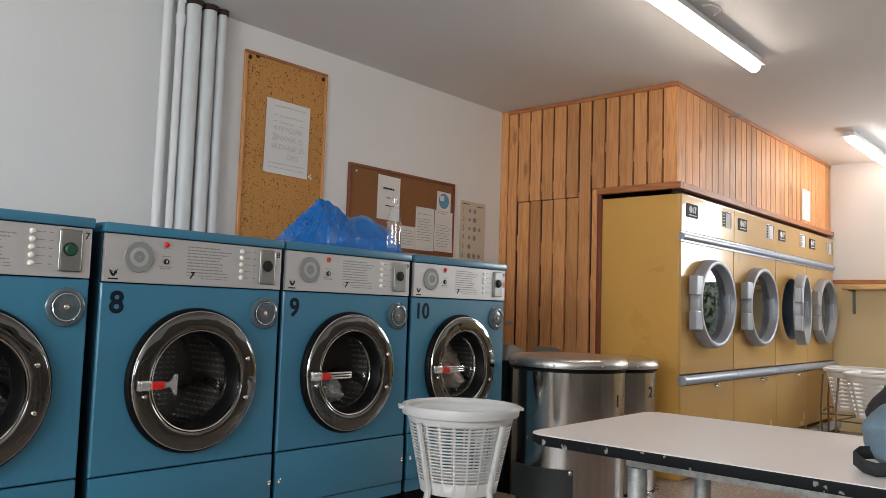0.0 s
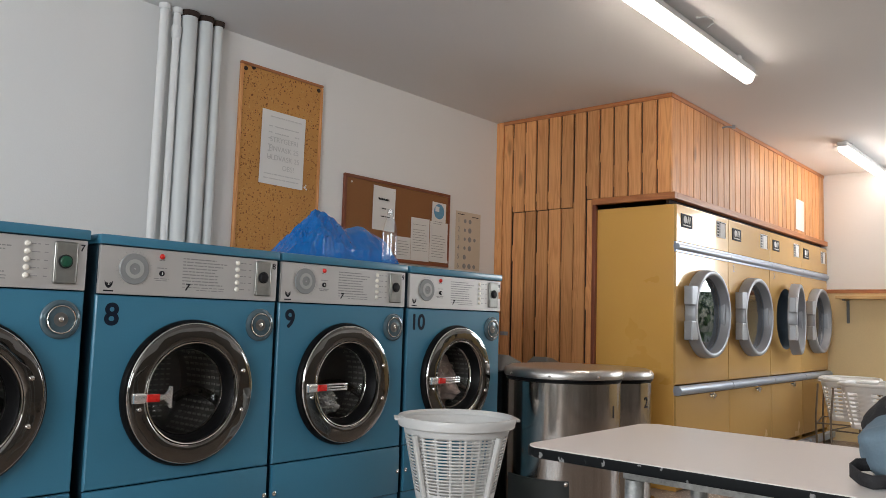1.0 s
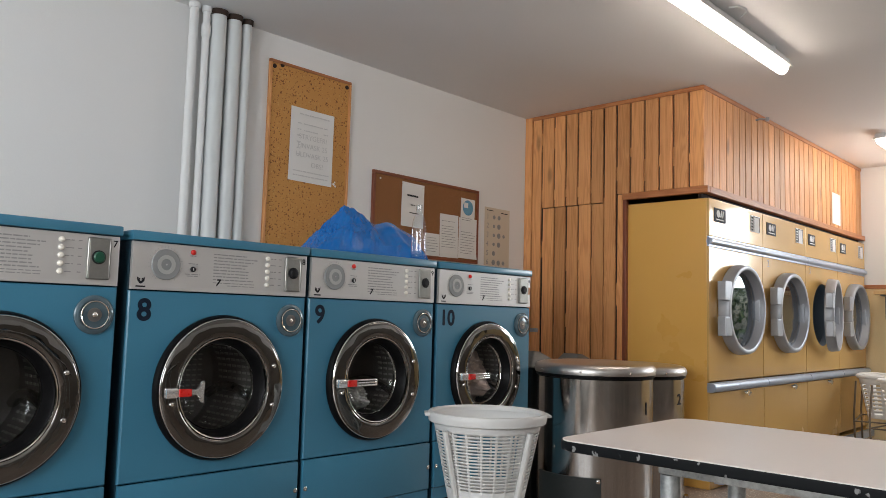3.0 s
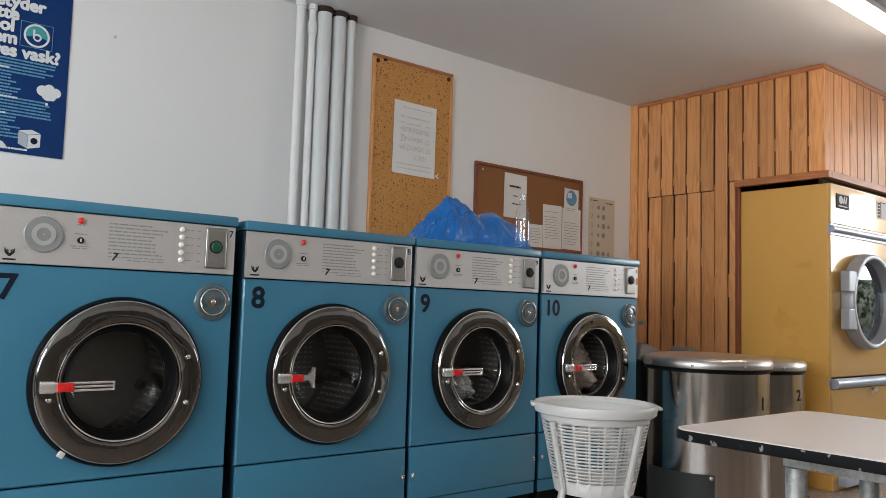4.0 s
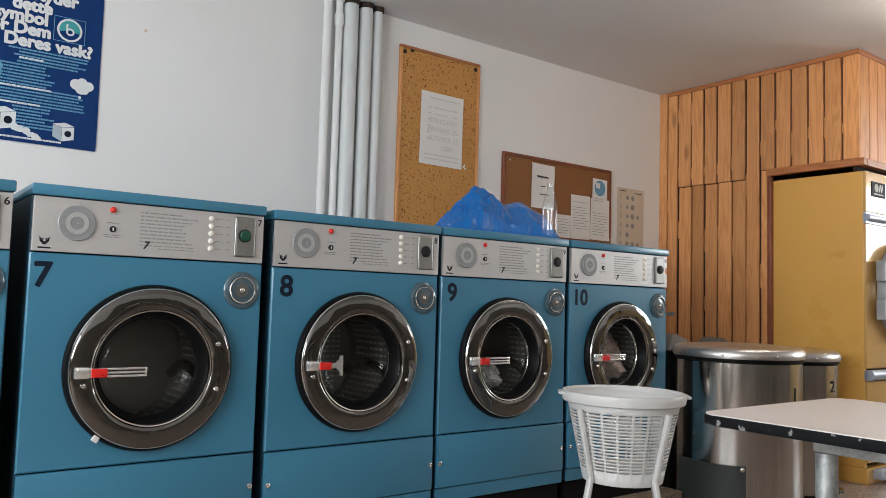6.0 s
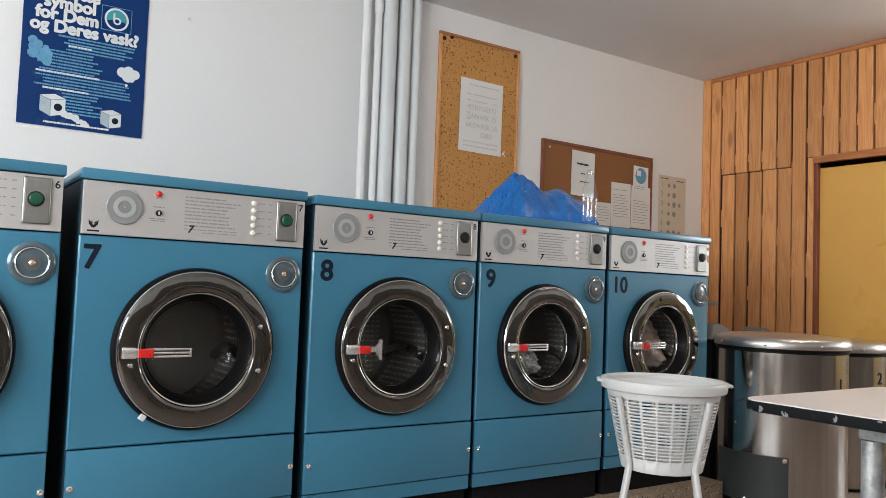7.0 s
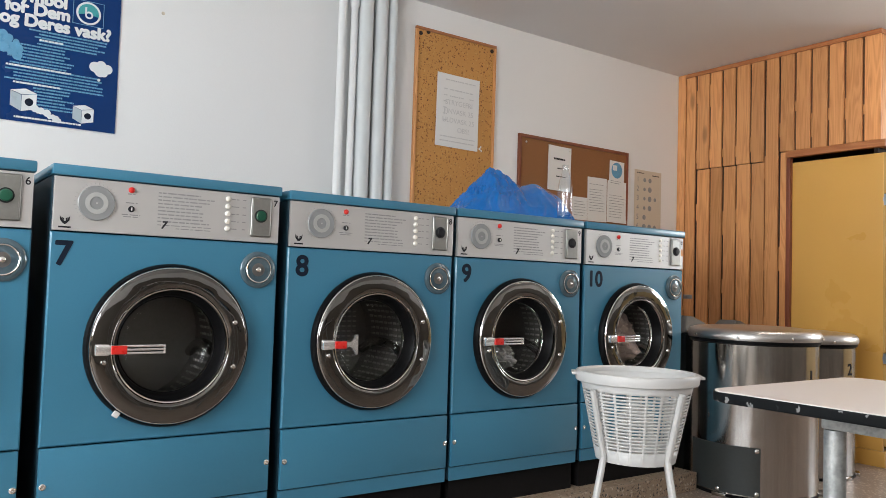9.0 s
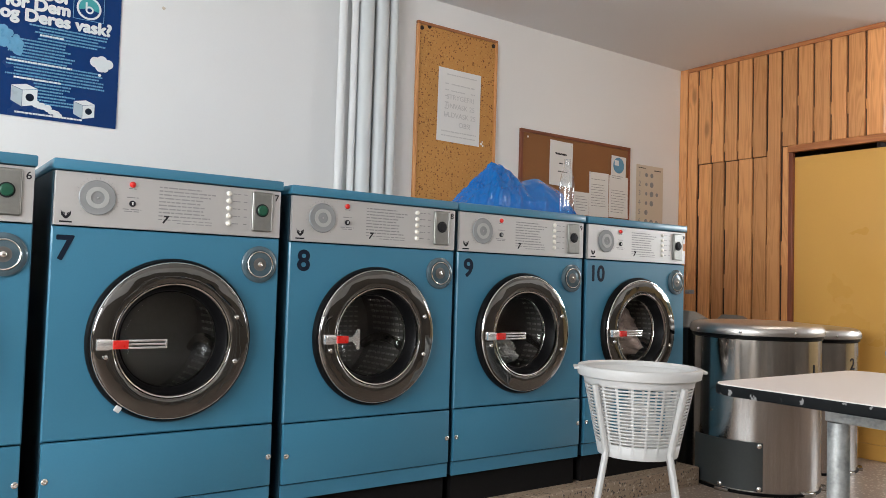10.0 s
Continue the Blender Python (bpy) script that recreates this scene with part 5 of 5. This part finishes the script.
# ---- laundry baskets ----
def basket(name, cx, cy, z0, z1, r0, r1, leg_r, label, legs="white_plastic", feet=0.0, oval=1.0, turn=0.0):
    """A slotted tapering basket with a rolled rim, on a stand with four splayed legs."""
    root = thing(name, (cx, cy, 0), label, "laundry basket", rz=turn)
    root.scale = (oval, 1, 1)
    bm = bmesh.new()
    cols, rows = 132, 36
    R = lambda f: r0 + (r1 - r0) * f
    lev = [0.0, 0.15] + [0.15 + 0.68 * (k + 1) / rows for k in range(rows)] + [1.0]
    vs = [[bm.verts.new((R(f) * math.cos(2 * math.pi * c / cols), R(f) * math.sin(2 * math.pi * c / cols), z0 + (z1 - z0) * f)) for c in range(cols)] for f in lev]
    for a in range(len(lev) - 1):
        for c in range(cols):
            hole = 1 <= a <= rows and a % 2 == 1 and c % 6 != 0
            if not hole:
                bm.faces.new((vs[a][c], vs[a][(c + 1) % cols], vs[a + 1][(c + 1) % cols], vs[a + 1][c]))
    bm.faces.new(vs[0][::-1])
    body = part("basket_body", bm, "white_plastic", root, "white slotted plastic basket", True)
    sol = body.modifiers.new("thickness", "SOLIDIFY")
    sol.thickness = 0.003
    rim = part("rim", lathe(bmesh.new(), [(r1 - 0.004, z1 - 0.012), (r1 + 0.008, z1 - 0.03), (r1 + 0.012, z1 - 0.028), (r1 + 0.016, z1 - 0.004), (r1 + 0.012, z1 + 0.006), (r1 + 0.002, z1 + 0.007), (r1 - 0.006, z1), (r1 - 0.006, z1 - 0.012)], 72), "white_plastic", root, "", True)
    for s in (-1, 1):
        part("grip", block(-0.01, 0.022, -0.045, 0.045, -0.006, 0.004, 0.004), "white_plastic", rim, "", True).matrix_basis = Matrix.Rotation(radians(-43 + (180 if s < 0 else 0)), 4, "Z") @ Matrix.Translation((r1 + 0.006, 0, z1 - 0.004))
    for k in range(4):
        a = radians(45 + 90 * k + feet)
        c, s = math.cos(a), math.sin(a)
        prof = [((r1 + 0.006), z1 - 0.05), (r0 + 0.012, z0 + 0.02), (r0 + 0.02, z0 - 0.02), (leg_r, 0.002)]
        bm = bmesh.new()
        for (ra, za), (rb, zb) in zip(prof, prof[1:]):
            tube(bm, [(ra * c, ra * s, za), (rb * c, rb * s, zb)], 0.011 if legs == "white_plastic" else 0.008, 8)
        part("leg", bm, legs, root, "", True)
    return root


basket("laundry_basket", 1.181, -0.513, 0.341, 0.645, 0.140, 0.204, 0.235, "white slotted plastic laundry basket on a four-legged stand", feet=41)


def wire_trolley(cx, cy, rz, label):
    root = thing("basket_trolley", (cx, cy, 0), label, "laundry trolley", "basket trolleys", rz=rz)
    L, W0, z1, z0 = 0.30, 0.22, 0.60, 0.27
    bm = bmesh.new()
    cols, rows = 72, 16
    lev = [0.0, 0.1] + [0.1 + 0.78 * (k + 1) / rows for k in range(rows)] + [1.0]

    def pt(f, c):
        t = 2 * math.pi * c / cols
        k = 0.72 + 0.28 * f
        sx, sy = math.copysign(abs(math.cos(t)) ** 0.6, math.cos(t)), math.copysign(abs(math.sin(t)) ** 0.6, math.sin(t))
        return (L * k * sx, W0 * k * sy, z0 + (z1 - z0) * f)
    vs = [[bm.verts.new(pt(f, c)) for c in range(cols)] for f in lev]
    for a in range(len(lev) - 1):
        for c in range(cols):
            if not (1 <= a <= rows and a % 2 == 1 and c % 6 in (1, 2, 3, 4)):
                bm.faces.new((vs[a][c], vs[a][(c + 1) % cols], vs[a + 1][(c + 1) % cols], vs[a + 1][c]))
    bm.faces.new(vs[0][::-1])
    b = part("basket_body", bm, "white_lit", root, "white slotted plastic basket", True)
    b.modifiers.new("thickness", "SOLIDIFY").thickness = 0.004
    bm = bmesh.new()
    tube(bm, [(pt(1.0, c)[0] * 1.03, pt(1.0, c)[1] * 1.03, z1 + 0.004) for c in range(cols)] + [(pt(1.0, 0)[0] * 1.03, pt(1.0, 0)[1] * 1.03, z1 + 0.004)], 0.014, 8)
    part("rim", bm, "white_lit", root, "", True)
    for sx in (-1, 1):
        for sy in (-1, 1):
            part("leg", tube(bmesh.new(), [(sx * L * 0.95, sy * W0 * 1.0, z1 - 0.03), (sx * L * 1.0, sy * W0 * 1.08, 0.3), (sx * L * 0.95, sy * W0 * 1.05, 0.0)], 0.008, 8), "leg_metal", root, "thin brown tubular leg", True)
        part("cross_bar", tube(bmesh.new(), [(sx * L, -W0 * 1.07, 0.25), (sx * L, W0 * 1.07, 0.25)], 0.006, 8), "leg_metal", root, "", True)
    for sy in (-1, 1):
        part("cross_bar", tube(bmesh.new(), [(-L, sy * W0 * 1.07, 0.25), (L, sy * W0 * 1.07, 0.25)], 0.006, 8), "leg_metal", root, "", True)
    return root


wire_trolley(6.19, -0.645, 10, "white slotted basket on a tubular trolley by the end wall")
wire_trolley(5.72, -0.95, -6, "white slotted basket on a tubular trolley beside another")

# ---- folding table ----
TX0, TX1, TY1, TY0, TZ = 0.284, 0.86, -1.432, -3.1, 0.75
tb = thing("folding_table", (0, 0, 0), "pale laminate table with worn black edging on galvanised legs", "table")


def rounded(x0, x1, y0, y1, r, z0, z1, bev=0.0):
    bm = bmesh.new()
    pts = []
    for cx, cy, a0 in ((x1 - r, y1 - r, 0), (x0 + r, y1 - r, 90), (x0 + r, y0 + r, 180), (x1 - r, y0 + r, 270)):
        for k in range(9):
            a = radians(a0 + 90 * k / 8)
            pts.append((cx + r * math.cos(a), cy + r * math.sin(a)))
    lo = [bm.verts.new((*p, z0)) for p in pts]
    hi = [bm.verts.new((*p, z1)) for p in pts]
    n = len(pts)
    for i in range(n):
        bm.faces.new((lo[i], lo[(i + 1) % n], hi[(i + 1) % n], hi[i]))
    bm.faces.new(hi)
    bm.faces.new(lo[::-1])
    if bev:
        es = [e for e in bm.edges if abs(e.verts[0].co.z - e.verts[1].co.z) < 1e-6]
        bmesh.ops.bevel(bm, geom=es, offset=bev, segments=2, profile=0.6, affect="EDGES")
    return bm


part("edging", rounded(TX0, TX1, TY0, TY1, 0.05, TZ - 0.021, TZ - 0.0015, 0.004), "edging", tb, "worn black rubber edging", True)
part("tabletop", rounded(TX0 + 0.003, TX1 - 0.003, TY0 + 0.003, TY1 - 0.003, 0.048, TZ - 0.004, TZ), "laminate", tb, "pale laminate top")
for a, b, c, d in ((TX0 + 0.11, TX0 + 0.145, TY0 + 0.1, TY1 - 0.18), (TX1 - 0.145, TX1 - 0.11, TY0 + 0.1, TY1 - 0.18), (TX0 + 0.145, TX1 - 0.145, TY1 - 0.215, TY1 - 0.18), (TX0 + 0.145, TX1 - 0.145, TY0 + 0.1, TY0 + 0.135)):
    part("rail", block(a, b, c, d, TZ - 0.056, TZ - 0.024, 0.004), "galv", tb, "mottled galvanised rail", True)
for lx in (TX0 + 0.1275, TX1 - 0.1275):
    for ly in (TY0 + 0.12, TY1 - 0.198):
        part("leg", lathe(bmesh.new(), [(0.019, 0.0), (0.0195, 0.01), (0.0195, TZ - 0.057)], 20, pose(lx, ly, 0), True, True), "galv", tb, "mottled galvanised leg", True)

# bag on the table
bp_ = thing("backpack", (0.512, -2.124, TZ + 0.002), "slate-blue and black backpack lying on the table", "bag")
bp_.scale = (0.8, 0.8, 0.8)


def lump(sx, sy, sz, seed, amp=0.12, flat=0.0):
    bm = bmesh.new()
    bmesh.ops.create_icosphere(bm, subdivisions=5, radius=1)
    for v in bm.verts:
        p = v.co * 1.6 + Vector((seed, 0, 0))
        f = 1 + amp * noise.noise(p) + amp * 0.35 * abs(noise.noise(p * 3.1))
        q = Vector((math.copysign(abs(v.co.x) ** 0.8, v.co.x) * sx, math.copysign(abs(v.co.y) ** 0.8, v.co.y) * sy, v.co.z * sz)) * f
        q.z = max(q.z, -sz * 0.82)
        v.co = q
    bmesh.ops.translate(bm, verts=bm.verts, vec=(0, 0, sz * 0.82))
    return bm


part("pouch", lump(0.12, 0.125, 0.078, 3), "fabric_grey", bp_, "slate-blue fabric body", True)
bk = part("back_panel", lump(0.13, 0.15, 0.105, 8, 0.08), "fabric_black", bp_, "black padded back", True)
bk.location = (0.12, -0.01, 0.0)
part("top_flap", lump(0.11, 0.11, 0.03, 5, 0.2), "fabric_black", bp_, "black top flap", True).location = (0.05, -0.03, 0.125)
bm = bmesh.new()
pts = [(0.0, 0.03, 0.03), (-0.05, 0.075, 0.03), (-0.08, 0.118, 0.026), (-0.125, 0.12, 0.02), (-0.178, 0.088, 0.014), (-0.198, 0.06, 0.013), (-0.165, 0.036, 0.013), (-0.10, 0.01, 0.013), (-0.03, -0.05, 0.013)]
for a, b in zip(pts, pts[1:]):
    va = [bm.verts.new((a[0], a[1], a[2] + s * 0.016)) for s in (-0.7, 1)]
    vb = [bm.verts.new((b[0], b[1], b[2] + s * 0.016)) for s in (-0.7, 1)]
    bm.faces.new((va[0], vb[0], vb[1], va[1]))
bmesh.ops.remove_doubles(bm, verts=bm.verts, dist=1e-5)
st = part("strap", bm, "fabric_black", bp_, "black webbing strap loop", True)
st.modifiers.new("thickness", "SOLIDIFY").thickness = 0.004


# ---- lamps ----
def batten(x0, x1, y, label):
    root = thing("ceiling_lamp", (x0, y, CEIL), label, "ceiling lamp", "ceiling battens")
    L = x1 - x0
    part("housing", box(block(0.0, L, -0.036, 0.036, -0.056, -0.02, 0.006), -0.006, L + 0.006, -0.047, 0.047, -0.062, -0.055, 0.002), "lamp_body", root, "", True)
    prof = [(0.033 * math.cos(a), -0.072 + 0.034 * math.sin(a)) for a in [radians(180 + 180 * k / 12) for k in range(13)]]
    bm = bmesh.new()
    secs = []
    for u, s in ((0.0, 0.35), (0.008, 0.8), (0.025, 1.0), (L - 0.025, 1.0), (L - 0.008, 0.8), (L, 0.35)):
        secs.append([bm.verts.new((u, py * s, -0.057 + (pz + 0.057) * s)) for py, pz in prof] + [bm.verts.new((u, 0.033 * s, -0.057)), bm.verts.new((u, -0.033 * s, -0.057))])
    n = len(secs[0])
    for a, b in zip(secs, secs[1:]):
        for i in range(n):
            bm.faces.new((a[i], a[(i + 1) % n], b[(i + 1) % n], b[i]))
    bm.faces.new(secs[0][::-1])
    bm.faces.new(secs[-1])
    part("diffuser", bm, "tube", root, "glowing white diffuser", True)
    for u in (0.22, L - 0.22):
        part("bracket", block(u - 0.02, u + 0.02, -0.03, 0.03, -0.021, 0.0, 0.003), "lamp_body", root)
    return root


batten(1.835, 3.30, -0.845, "lit fluorescent batten lamp on the ceiling")
batten(5.385, 6.79, -0.81, "lit fluorescent batten lamp near the end wall")
cab = tagged(part("lamp_cable", tube(bmesh.new(), [(2.42, -0.905, CEIL - 0.012), (2.45, -0.94, CEIL - 0.004), (2.495, -0.955, CEIL - 0.006), (2.545, -0.94, CEIL - 0.003), (2.565, -0.905, CEIL - 0.012)], 0.005, 8), "lamp_body", None, "", True), "short white lamp cable on the ceiling", "cable")

# ---- shelf on the end wall ----
sh = thing("wall_shelf", (ROOM_E, 0, 1.301), "plain wooden wall shelf on grey brackets", "shelf")
part("board", block(-0.20, -0.002, -1.24, -0.42, 0.0, 0.028, 0.004), "pale_wood", sh, "", True)
for yb in (-0.48, -1.17):
    bm = block(-0.17, -0.002, yb - 0.012, yb + 0.012, -0.014, -0.001, 0.002)
    box(bm, -0.014, -0.002, yb - 0.012, yb + 0.012, -0.22, -0.014, 0.002)
    part("bracket", bm, "grey_cap", sh, "grey metal bracket")
